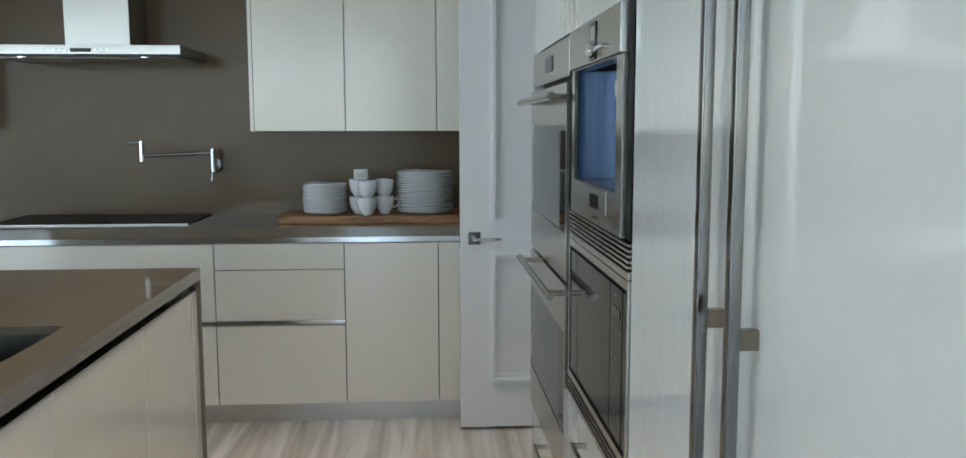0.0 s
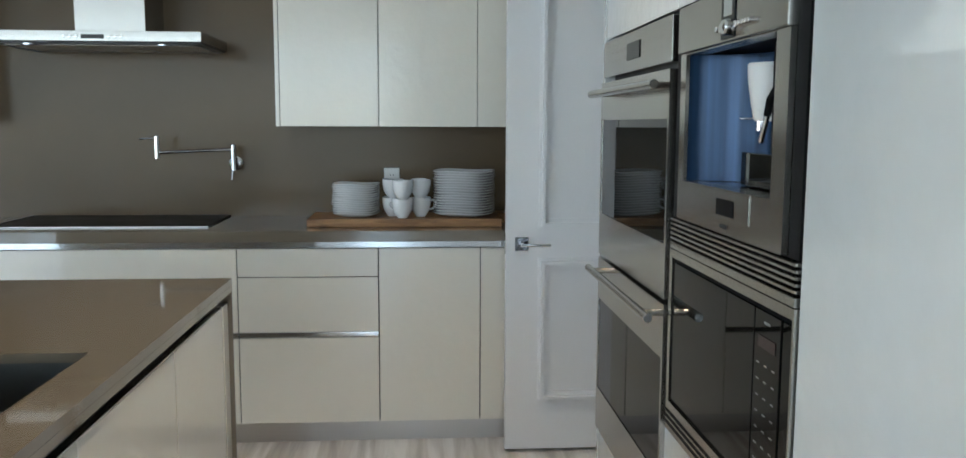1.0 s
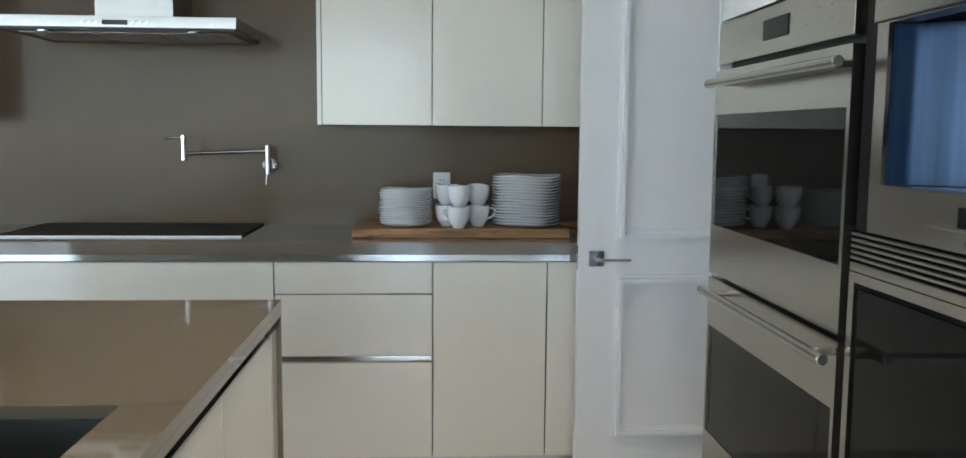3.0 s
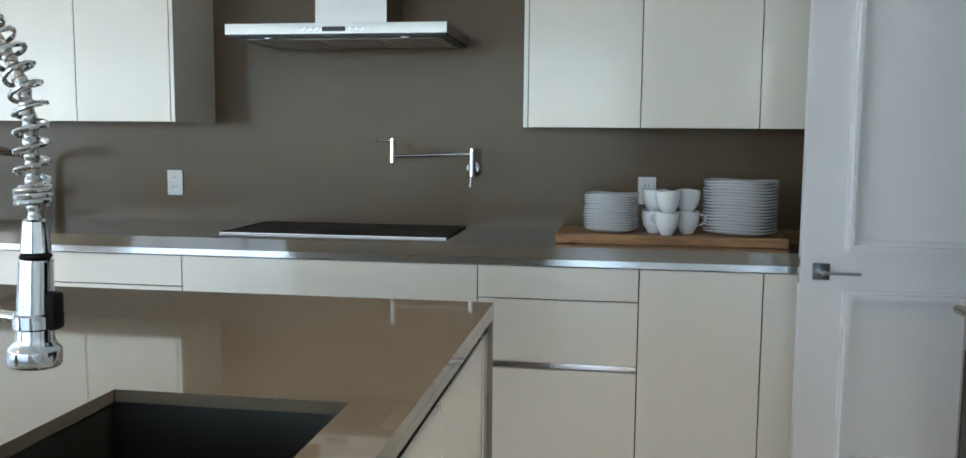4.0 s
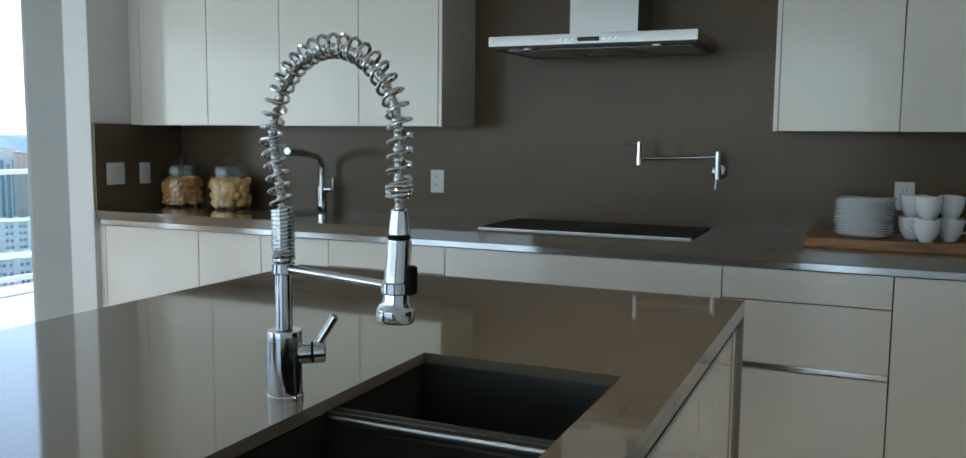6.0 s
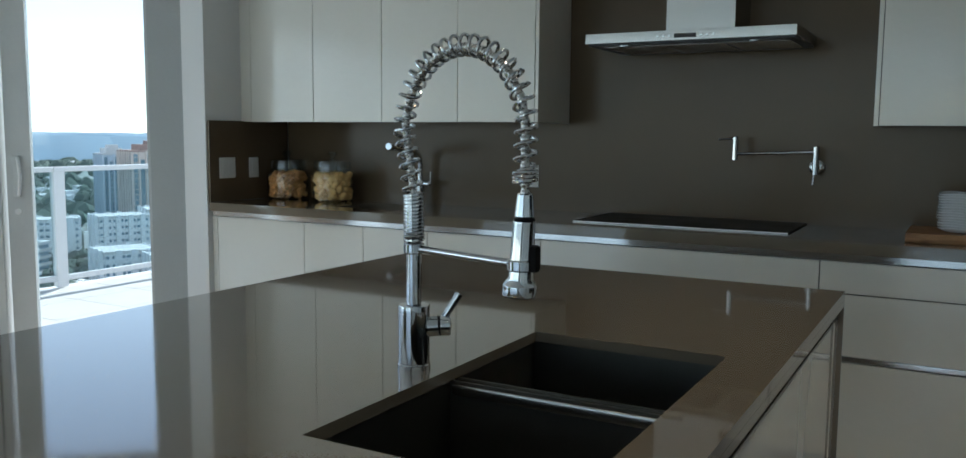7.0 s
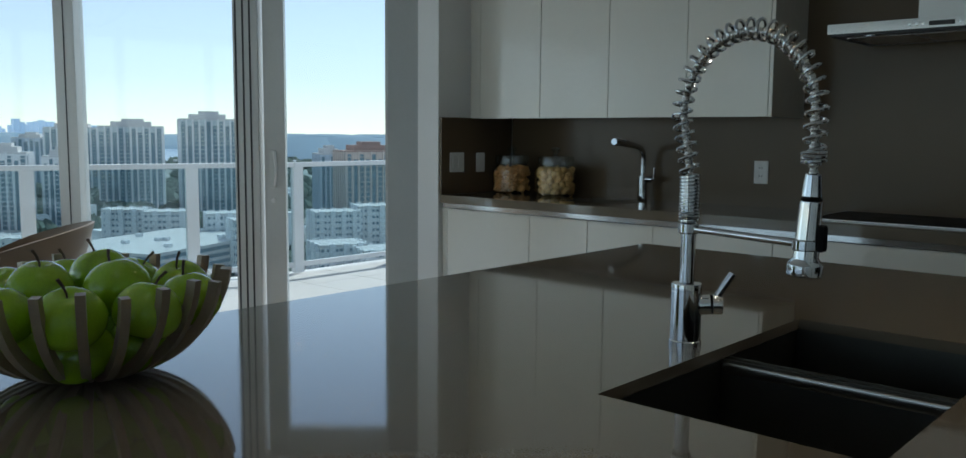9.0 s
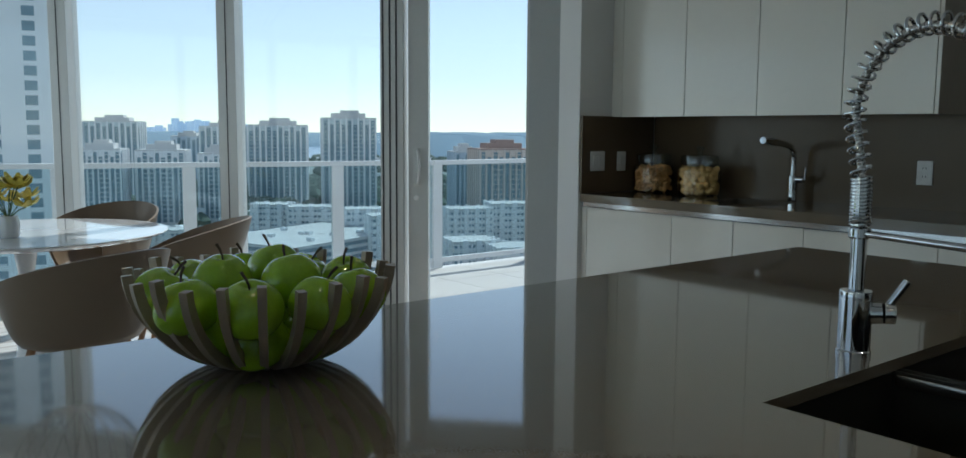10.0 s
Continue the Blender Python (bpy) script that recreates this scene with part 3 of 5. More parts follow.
# outlets and switches
def plate(x, y, z, along, w, name, label, dark):
    """A wall plate with its rockers or sockets; along: the wall's direction."""
    t = thing(name, (x, y, z), label, name.replace("_", " "))
    bm = box(bmesh.new(), -w / 2, w / 2, -0.006, 0.0, -0.057, 0.057, 0.003)
    turn = Matrix.Translation((x, y, z)) @ Matrix.Rotation(along, 4, "Z")
    bm.transform(turn)
    part("cover", bm, PLASTIC_WHITE, t)
    if dark:
        for dz in (-0.02, 0.02):
            bm = box(bmesh.new(), -0.016, 0.016, -0.0085, -0.006, dz - 0.015, dz + 0.015, 0.002)
            bm.transform(turn)
            s = part("socket", bm, PLASTIC_WHITE, t)
            for dx in (-0.007, 0.007):
                bm = box(bmesh.new(), dx - 0.0012, dx + 0.0012, -0.0095, -0.0085, dz - 0.002, dz + 0.007)
                bm.transform(turn)
                part("slot", bm, BLACK_RUBBER, s)
    else:
        for k in range(round(w / 0.05) if w > 0.09 else 1):
            dx = (k - 0.5) * 0.046 if w > 0.09 else 0
            bm = box(bmesh.new(), dx - 0.0165, dx + 0.0165, -0.010, -0.006, -0.033, 0.033, 0.002)
            bm.transform(turn)
            part("rocker", bm, PLASTIC_WHITE, t)


plate(-2.535, BACK - 0.0205, 1.092, 0, 0.074, "power_outlet", "white double power outlet on the backsplash", True)
plate(-0.427, BACK - 0.0205, 1.092, 0, 0.074, "power_outlet", "white double power outlet behind the cups", True)
plate(LEFT + 0.0185, 4.442, 1.106, math.pi / 2, 0.118, "light_switch", "white double light switch on the side backsplash", False)
plate(LEFT + 0.0185, 4.645, 1.103, math.pi / 2, 0.074, "light_switch", "white single light switch on the side backsplash", False)

# prep sink and tap
def bowl_sink(bm, x0, x1, y0, y1, ztop, depth, r=0.012, t=0.004):
    """An open basin with a thin wall, from bottom up."""
    for a in ((x0, x1, y0, y1, ztop - depth - t, ztop - depth), (x0 - t, x0, y0 - t, y1 + t, ztop - depth - t, ztop), (x1, x1 + t, y0 - t, y1 + t, ztop - depth - t, ztop),
              (x0, x1, y0 - t, y0, ztop - depth - t, ztop), (x0, x1, y1, y1 + t, ztop - depth - t, ztop)):
        box(bm, *a)
    return bm


ps = thing("prep_sink", (-3.27, 4.65, 0.75), "small dark steel undermount prep sink", "sink")
part("basin", bowl_sink(bmesh.new(), PSX0 + 0.006, PSX1 - 0.006, PSY0 + 0.006, PSY1 - 0.006, 0.8755, 0.03), SINK_METAL, ps)
tap = thing("prep_tap", (-3.17, 4.86, TOP), "slim chrome tap beside the prep sink", "tap")
part("body", rod(bmesh.new(), (-3.17, 4.86, TOP), (-3.17, 4.86, 1.055), 0.026), CHROME, tap)
part("neck", tube(bmesh.new(), [(-3.17, 4.86, 1.055), (-3.17, 4.86, 1.14), (-3.169, 4.852, 1.175), (-3.165, 4.82, 1.203), (-3.156, 4.75, 1.216), (-3.14, 4.63, 1.228)], 0.0155, 14), CHROME, tap)
part("spray_head", rod(bmesh.new(), (-3.142, 4.64, 1.227), (-3.122, 4.50, 1.238), 0.019), CHROME, tap)
part("valve", rod(bmesh.new(), (-3.17, 4.86, 1.035), (-3.105, 4.855, 1.035), 0.016), CHROME, tap)
part("lever", rod(bmesh.new(), (-3.10, 4.855, 1.035), (-3.095, 4.85, 1.10), 0.006), CHROME, tap)

# chopping boards with crockery
solo("chopping_board", cuboid(-0.772, 0.060, 4.445, 4.76, TOP, TOP + 0.036, bevel=0.005), BOARD_WOOD, "warm brown wooden chopping board under the crockery", "chopping board")
solo("chopping_board", cuboid(-0.10, 0.30, 4.80, 4.93, TOP, TOP + 0.022, bevel=0.004), BOARD_WOOD, "second dark wooden board at the back of the worktop", "chopping board")
PZ = TOP + 0.036


def plate_mesh(r, seed):
    rnd = random.Random(seed)
    ph, am = 1.3 + rnd.random() * 0.5, 0.0018 + rnd.random() * 0.0014
    def wob(rr, h, a, k):
        s = rr / r
        return rr * (1 + 0.012 * math.sin(2 * a + ph)), h + am * s * s * math.sin(3 * a + ph) * (1 if rr > 0.5 * r else 0)
    bm = bmesh.new()
    lathe(bm, [(0.001, 0.0), (0.58 * r, 0.0), (0.66 * r, 0.002), (0.86 * r, 0.0085), (0.965 * r, 0.0150), (0.995 * r, 0.0178), (r, 0.0192), (0.996 * r, 0.0205), (0.975 * r, 0.0200), (0.88 * r, 0.0130), (0.6 * r, 0.006), (0.001, 0.005)], (0, 0, 0), n=44, wobble=wob)
    return finish(bm, "plate", PORCELAIN)


def plate_stack(cx, cy, r, n, pitch, label, group):
    meshes = [plate_mesh(r, k) for k in range(4)]
    rnd = random.Random(int(r * 1000))
    for k in range(n):
        ob = new("plate", meshes[k % 4])
        ob.matrix_basis = pose(cx + rnd.uniform(-.0025, .0025), cy + rnd.uniform(-.0025, .0025), PZ + k * pitch, 0, 0, rnd.uniform(0, 14))
        tagged(ob, label, "plate", group)


plate_stack(-0.572, 4.565, 0.1030, 14, 0.0096, "small white porcelain plate in a stack", "stack of small plates")
plate_stack(-0.098, 4.575, 0.1355, 17, 0.0113, "large white wavy-rimmed porcelain plate in a stack", "stack of large plates")


def cup(name="cup"):
    c = thing("cup", (0, 0, 0), "white porcelain cup in a stack of two", "cup", "stacked cups")
    R, H = 0.0455, 0.083
    bm = lathe(bmesh.new(), [(0.001, 0.0), (0.44 * R, 0.0), (0.60 * R, 0.010), (0.86 * R, 0.030), (0.99 * R, 0.06), (R, H), (0.965 * R, H + 0.0015), (0.94 * R, H - 0.002), (0.92 * R, 0.055), (0.8 * R, 0.03), (0.5 * R, 0.008), (0.001, 0.007)], (0, 0, 0), n=36,
               wobble=lambda r, h, a, k: (r, h + (0.0025 * math.sin(2 * a) if h > 0.07 else 0)))
    part("body", bm, PORCELAIN, c)
    part("handle", tube(bmesh.new(), [(0.040, 0, 0.07), (0.058, 0, 0.072), (0.068, 0, 0.062), (0.066, 0, 0.046), (0.052, 0, 0.034), (0.036, 0, 0.031)], 0.0045, 8), PORCELAIN, c)
    return c


first = cup()
first.matrix_basis = pose(-0.367, 4.485, PZ, 0, 0, 150)
for x, y, z, a in ((-0.365, 4.486, 0.079, 110), (-0.412, 4.565, 0, 100), (-0.411, 4.564, 0.079, 120), (-0.289, 4.548, 0, 8), (-0.290, 4.547, 0.079, 55)):
    copy_thing(first, pose(x, y, PZ + z, 0, 0, a))

# storage jars
def jar(cx, cy, r, h, fill, label, seed):
    j = thing("storage_jar", (cx, cy, TOP), label, "jar")
    bm = lathe(bmesh.new(), [(0.001, 0), (r * 0.9, 0), (r, 0.012), (r, h * 0.86), (r * 0.93, h * 0.95), (r * 0.80, h), (r * 0.80, h + 0.012), (r * 0.77, h + 0.012), (r * 0.77, h), (r * 0.90, h * 0.94), (r * 0.965, h * 0.86), (r * 0.965, 0.016), (r * 0.86, 0.008), (0.001, 0.008)], (cx, cy, TOP + 0.0005), n=40)
    part("glass", bm, JAR_GLASS, j).visible_shadow = False
    bm = lathe(bmesh.new(), [(r * 0.74, h + 0.004), (r * 0.74, h + 0.012), (r * 0.86, h + 0.0125), (r * 0.87, h + 0.016), (r * 0.85, h + 0.056), (r * 0.82, h + 0.062), (r * 0.25, h + 0.068), (0.014, h + 0.073), (0.013, h + 0.080), (0.026, h + 0.096), (0.028, h + 0.106), (0.018, h + 0.113), (0.001, h + 0.114)], (cx, cy, TOP), n=36)
    part("lid", bm, LID_GLASS, j, "clear glass lid with a round knob").visible_shadow = False
    rnd = random.Random(seed)
    bm = bmesh.new()
    for k in range(250 if fill is PASTA_A else 190):
        a, q = rnd.random() * 6.283, math.sqrt(rnd.random()) * (r * 0.80)
        c = Vector((cx + q * math.cos(a), cy + q * math.sin(a), TOP + 0.02 + rnd.random() * (h * 0.80)))
        d = Vector((rnd.uniform(-1, 1), rnd.uniform(-1, 1), rnd.uniform(-.6, .6))).normalized()
        if fill is PASTA_A:
            e = d.orthogonal().normalized()
            tube(bm, [c + (d * math.cos(w) + e * math.sin(w)) * 0.016 for w in (0, .9, 1.8, 2.7, 3.6)], 0.0085, 7)
        else:
            lathe(bm, [(0.001, -0.020), (0.013, -0.014), (0.021, -0.002), (0.019, 0.010), (0.010, 0.017), (0.001, 0.013)], c, d, 9)
    tagged(part("contents", bm, fill, j, "dry pasta"), kind="stuff")


jar(-4.03, 4.775, 0.118, 0.165, PASTA_A, "clear glass jar with lid full of curly pasta", 3)
jar(-3.70, 4.775, 0.120, 0.165, PASTA_B, "clear glass jar with lid full of shell pasta", 4)

# ---- island ----
IX0, IX1, IY0, IY1 = -2.182, -0.838, 0.15, 3.285
SX0, SX1, SY0, SY1 = -1.315, -0.937, 1.76, 2.457
iw = thing("island_worktop", (-1.5, 1.7, 0.862), "thick polished taupe quartz island worktop", "worktop")
part("waterfall_panel", cuboid(IX0, IX1, 3.275, IY1, 0.0, 0.8715, bevel=0.002), QUARTZ, iw)
part("slab", holed(IX0, IX1, IY0, IY1, 0.890, ISLE, SX0, SX1, SY0, SY1), QUARTZ, iw)
part("edge_apron", holed(IX0, IX1, IY0, IY1, 0.872, 0.8895, IX0 + 0.03, IX1 - 0.03, IY0 + 0.03, IY1 - 0.03, 0.001), QUARTZ, iw)
isl = thing("kitchen_island", (-1.5, 1.7, 0), "cream gloss kitchen island base with handleless fronts", "kitchen island")
part("end_panel", cuboid(-2.0, -0.872, 3.245, 3.265, 0.0, 0.8715), LACQUER_SMOOTH, isl)
part("end_panel", cuboid(-2.0, -0.872, 0.18, 0.20, 0.0, 0.8715), LACQUER_SMOOTH, isl)
part("back_panel", cuboid(-2.0, -1.98, 0.20, 3.245, 0.0, 0.8715), LACQUER_SMOOTH, isl)
# near-black sheet: the shade of the gap under the slab, as colour
part("recess_shade", cuboid(-0.945, -0.935, 0.20, 3.245, 0.0, 0.8715), DARK_METAL, isl)
part("finger_rail", cuboid(-0.871, -0.853, 0.20, 3.213, 0.8365, 0.8405, bevel=0.001), STEEL, isl, "steel finger rail")
part("corner_post", cuboid(-0.872, -0.850, 3.215, 3.274, 0.02, 0.840, bevel=0.0015), LACQUER_SMOOTH, isl)
ys = [3.213, 2.73, 2.163, 1.60, 1.03, 0.20]
for a, b in zip(ys[1:], ys):
    part("door", cuboid(-0.872, -0.852, a + GAP, b - GAP, 0.10, 0.836, bevel=0.0015), LACQUER_SMOOTH, isl)
part("plinth", cuboid(-0.915, -0.905, 0.2, 3.24, 0.0, 0.098), STEEL, isl)

sk = thing("kitchen_sink", (-1.126, 2.1, 0.67), "double bowl gunmetal undermount sink in the island", "sink")
part("bowl", bowl_sink(bmesh.new(), SX0 - 0.004, SX1 + 0.004, 2.162, SY1 + 0.004, 0.8895, 0.21), SINK_METAL, sk)
part("bowl", bowl_sink(bmesh.new(), SX0 - 0.004, SX1 + 0.004, SY0 - 0.004, 2.136, 0.8895, 0.21), SINK_METAL, sk)
part("divider", cuboid(SX0 + 0.001, SX1 - 0.001, 2.130, 2.168, 0.865, 0.886, bevel=0.006), STEEL_SIDE, sk, "brushed steel divider")
for y in (2.31, 1.95):
    part("drain", lathe(bmesh.new(), [(0.045, 0), (0.045, 0.003), (0.03, 0.001), (0.001, 0.001)], (-1.126, y, 0.672), n=24), STEEL, sk)

# ---- spring tap ----
FX, FY = -1.3735, 2.1085
HXY = Vector((-1.1425, 2.051, 0))
ft = thing("spring_tap", (FX, FY, ISLE), "tall chrome pull-down kitchen tap with open coil spring", "tap")
part("base", lathe(bmesh.new(), [(0.0275, 0), (0.0275, 0.008), (0.0260, 0.0095), (0.0260, 0.094), (0.0254, 0.0945), (0.0254, 0.0965), (0.0260, 0.097), (0.0260, 0.106), (0.0250, 0.1075), (0.013, 0.108)], (FX, FY, ISLE), n=40), CHROME, ft)
part("stem", rod(bmesh.new(), (FX, FY, 1.0178), (FX, FY, 1.122), 0.0126), CHROME, ft)
part("collar", rod(bmesh.new(), (FX, FY, 1.103), (FX, FY, 1.1215), 0.0175, 24), CHROME, ft)
out = Vector((HXY.x - FX, HXY.y - FY, 0))
span = out.length
out.normalize()
BOW = 0.020
R = (span + BOW) / 2
ZC = 1.303
pts = []
for k in range(17):
    f = k / 16
    pts.append(Vector((FX, FY, 1.12 + (ZC - 1.12) * f)) - out * (BOW * max(0.0, (f - 0.35) / 0.65) ** 1.5))
for k in range(1, 33):
    a = math.pi - k / 32 * math.pi * 0.955
    pts.append(Vector((FX, FY, ZC)) + out * (R - BOW + R * math.cos(a)) + Vector((0, 0, R * math.sin(a))))
last = pts[-1]
hose_end = Vector((HXY.x + 0.001, HXY.y, 1.212))
for k in range(1, 9):
    pts.append(last.lerp(hose_end, k / 8))
ways = [0.0]
for p, q in zip(pts, pts[1:]):
    ways.append(ways[-1] + (q - p).length)


def along(d):
    """A place and the way on, d metres along the hose."""
    i = 0
    while i < len(ways) - 2 and ways[i + 1] < d:
        i += 1
    f = (d - ways[i]) / (ways[i + 1] - ways[i])
    return pts[i].lerp(pts[i + 1], f), (pts[i + 1] - pts[i]).normalized()


def ribbed(f):
    """The hose's radius, with rings along its length."""
    return 0.0068 + 0.0009 * math.sin(f * 330)


part("hose", tube(bmesh.new(), [along(ways[-1] * k / 260)[0] for k in range(261)], ribbed, 10), STEEL, ft, "ribbed steel hose")


def coil(d0, d1, turns, radius, wire, hang=0.0, steps=18):
    """A wire wound round the hose; the open coil hangs a little outwards."""
    side = Vector((-out.y, out.x, 0))
    c = []
    n = int(turns * steps)
    for k in range(n + 1):
        p, d = along(d0 + (d1 - d0) * k / n)
        e = d.cross(side).normalized()
        a = 2 * math.pi * k / steps
        ease = min(1.0, k / n * 8, (1 - k / n) * 8)
        c.append(p + e * (SWAY * hang * ease) + (side * math.cos(a) + e * math.sin(a)) * radius)
    return tube(bmesh.new(), c, wire, 8)


SWAY = 1.0 if along(ways[-1] / 2)[1].cross(Vector((-out.y, out.x, 0))).z > 0 else -1.0
END = ways[-1] - 0.018
part("spring", coil(0.003, 0.082, 14, 0.0150, 0.0029), CHROME, ft, "tightly wound coil")
part("spring", coil(0.082, END - 0.018, 29.5, 0.0158, 0.0027, 0.0035), CHROME, ft, "open wound coil")
part("spring", coil(END - 0.018, END, 3, 0.0165, 0.0030), CHROME, ft, "tight end of the coil")
hx, hy = HXY.x, HXY.y
part("nozzle_neck", rod(bmesh.new(), (hx + 0.001, hy, 1.215), (hx, hy, 1.180), 0.0118, r2=0.0150, n=24), CHROME, ft)
part("grip_ring", rod(bmesh.new(), (hx, hy, 1.180), (hx, hy, 1.174), 0.0158, n=24), BLACK_RUBBER, ft)
part("spray_head", lathe(bmesh.new(), [(0.0165, 0), (0.0168, 0.002), (0.0185, 0.084), (0.0255, 0.093), (0.0262, 0.0955), (0.0262, 0.109), (0.0245, 0.1115), (0.021, 0.1115), (0.018, 0.1075), (0.001, 0.1075)], (hx, hy, 1.174), (-0.05, -0.01, -1), 36), CHROME, ft)
part("trigger", cuboid(hx + 0.011, hx + 0.024, hy - 0.009, hy + 0.011, 1.100, 1.140, bevel=0.005), BLACK_RUBBER, ft, "black spray trigger")
part("support_arm", rod(bmesh.new(), (FX, FY, 1.112), (hx - 0.026, hy + 0.006, 1.110), 0.0062), CHROME, ft)
part("holder", lathe(bmesh.new(), [(0.0195, 0), (0.0215, 0.002), (0.0215, 0.015), (0.0195, 0.017)], (hx - 0.004, hy, 1.101), n=28), CHROME, ft)
VX_, VY_ = 0.86, 0.51
valve = part("valve", rod(bmesh.new(), (FX + VX_ * 0.02, FY + VY_ * 0.02, 0.980), (FX + VX_ * 0.043, FY + VY_ * 0.043, 0.982), 0.0172, 28), CHROME, ft)
part("seam_ring", rod(bmesh.new(), (FX + VX_ * 0.043, FY + VY_ * 0.043, 0.982), (FX + VX_ * 0.0445, FY + VY_ * 0.0445, 0.982), 0.0166, 28), BLACK_RUBBER, valve)
part("valve_cap", lathe(bmesh.new(), [(0.0172, 0.0), (0.0172, 0.013), (0.0155, 0.0165), (0.001, 0.018)], (FX + VX_ * 0.0445, FY + VY_ * 0.0445, 0.982), (VX_, VY_, 0.04), 28), CHROME, valve)
part("lever", rod(bmesh.new(), (FX + VX_ * 0.050, FY + VY_ * 0.050, 0.995), (FX + VX_ * 0.076, FY + VY_ * 0.076, 1.037), 0.0058, 18, 0.0066), CHROME, ft)

# ---- tall units ----
TX = TALL
def tall_front(name, y0, y1, z0, z1, parent, mat=None, x=TX, t=0.02, bevel=0.0015, label=""):
    return part(name, cuboid(x, x + t, y0 + GAP, y1 - GAP, z0 + GAP, z1 - GAP, bevel=bevel), mat or LACQUER_WHITE, parent, label)


def tall_body(u, y0, y1, z0, z1, mat=None):
    part("body", cuboid(TX + 0.024, 0.94, y0 + 0.001, y1 - 0.001, z0, z1), mat or LACQUER_WHITE, u)


oc = thing("oven_housing", (0.6, 3.07, 0), "tall white gloss cabinet around the double oven", "cabinet", "tall kitchen cabinets")
part("side_panel", cuboid(TX - 0.002, 0.94, 3.438, 3.456, 0.0, 2.62, bevel=0.0015), LACQUER_WHITE, oc)
part("divider_panel", cuboid(TX + 0.024, 0.94, 2.660, 2.690, 0.0, 2.62), BLACK_RUBBER, oc)
tall_front("door", 2.675, 3.437, 1.612, 2.62, oc)
part("top_box", cuboid(TX + 0.024, 0.94, 2.691, 3.437, 1.615, 2.62), LACQUER_WHITE, oc)
tall_front("drawer_front", 2.675, 3.437, 0.10, 0.375, oc)
part("body", cuboid(TX + 0.024, 0.94, 2.691, 3.437, 0.10, 0.375), LACQUER_WHITE, oc)


def bar_handle(parent, y0, y1, z, x, r, post):
    """A round bar along y on two posts."""
    h = part("handle", rod(bmesh.new(), (x, y0, z), (x, y1, z), r, 18), STEEL_SIDE, parent, "round steel bar handle")
    for y in (y0 + 0.06, y1 - 0.06):
        part("post", rod(bmesh.new(), (x, y, z), (post, y, z), r * 0.75, 12), STEEL_SIDE, h)


FAINT = surf("faint_print", (0.22, 0.21, 0.19), 0.5)
ov = thing("double_oven", (0.55, 3.07, 0.38), "stainless steel built-in double oven with bar handles", "oven")
part("body", cuboid(TX + 0.03, 0.90, 2.70, 3.43, 0.385, 1.605), DARK_METAL, ov)
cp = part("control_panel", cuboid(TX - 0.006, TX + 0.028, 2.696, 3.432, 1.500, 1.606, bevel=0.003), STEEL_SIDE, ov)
part("display", cuboid(TX - 0.0085, TX - 0.006, 2.985, 3.125, 1.532, 1.577, bevel=0.001), BLACK_GLASS, cp)
for k in range(4):
    for j in range(2):
        for y in (3.15 + k * 0.055, 2.95 - k * 0.055):
            part("marking", cuboid(TX - 0.0072, TX - 0.006, y - 0.004, y + 0.004, 1.540 + j * 0.026, 1.5420 + j * 0.026), FAINT, cp)
for z0, z1, w0, w1, hz in ((0.957, 1.484, 1.085, 1.372, 1.447), (0.392, 0.944, 0.525, 0.815, 0.905)):
    bm = holed(z0, z1, 2.684, 3.430, -0.012, 0.026, w0, w1, 2.696, 3.418, 0.003)
    bm.transform(Matrix(((0, 0, 1, TX), (0, 1, 0, 0), (1, 0, 0, 0), (0, 0, 0, 1))))
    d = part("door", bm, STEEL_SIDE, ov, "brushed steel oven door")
    part("window", cuboid(TX - 0.0095, TX + 0.01, 2.6965, 3.4175, w0 + 0.0005, w1 - 0.0005), BLACK_GLASS, d, "black glass oven window")
    bar_handle(d, 2.63, 3.335, hz if z1 > 1 else 0.925, 0.222, 0.011, TX - 0.011)

cc = thing("coffee_housing", (0.6, 2.33, 0), "tall white gloss cabinet around coffee machine and microwave", "cabinet", "tall kitchen cabinets")
tall_front("door", 1.997, 2.675, 1.612, 2.62, cc)
part("top_box", cuboid(TX + 0.024, 0.94, 2.0, 2.66, 1.615, 2.62), LACQUER_WHITE, cc)
# flush black strips put in for the shade of the deep side gaps
for y0, y1 in ((2.0, 2.040), (2.603, 2.659)):
    part("gap_shade", cuboid(TX - 0.001, TX + 0.04, y0, y1, 1.154, 1.611), BLACK_RUBBER, cc)
tall_front("drawer_front", 1.997, 2.69, 0.10, 0.655, cc)
part("body", cuboid(TX + 0.024, 0.94, 2.0, 2.66, 0.10, 0.655), LACQUER_WHITE, cc)
for u, y, z in ((cc, 2.36, 0.60), (oc, 3.08, 0.325)):
    h = part("handle", cuboid(0.245, 0.257, y - 0.07, y + 0.07, z - 0.008, z + 0.008, bevel=0.002), STEEL_SIDE, u, "square steel drawer handle")
    for e in (-0.06, 0.06):
        part("post", cuboid(0.257, TX, y + e - 0.006, y + e + 0.006, z - 0.006, z + 0.006), STEEL_SIDE, h)

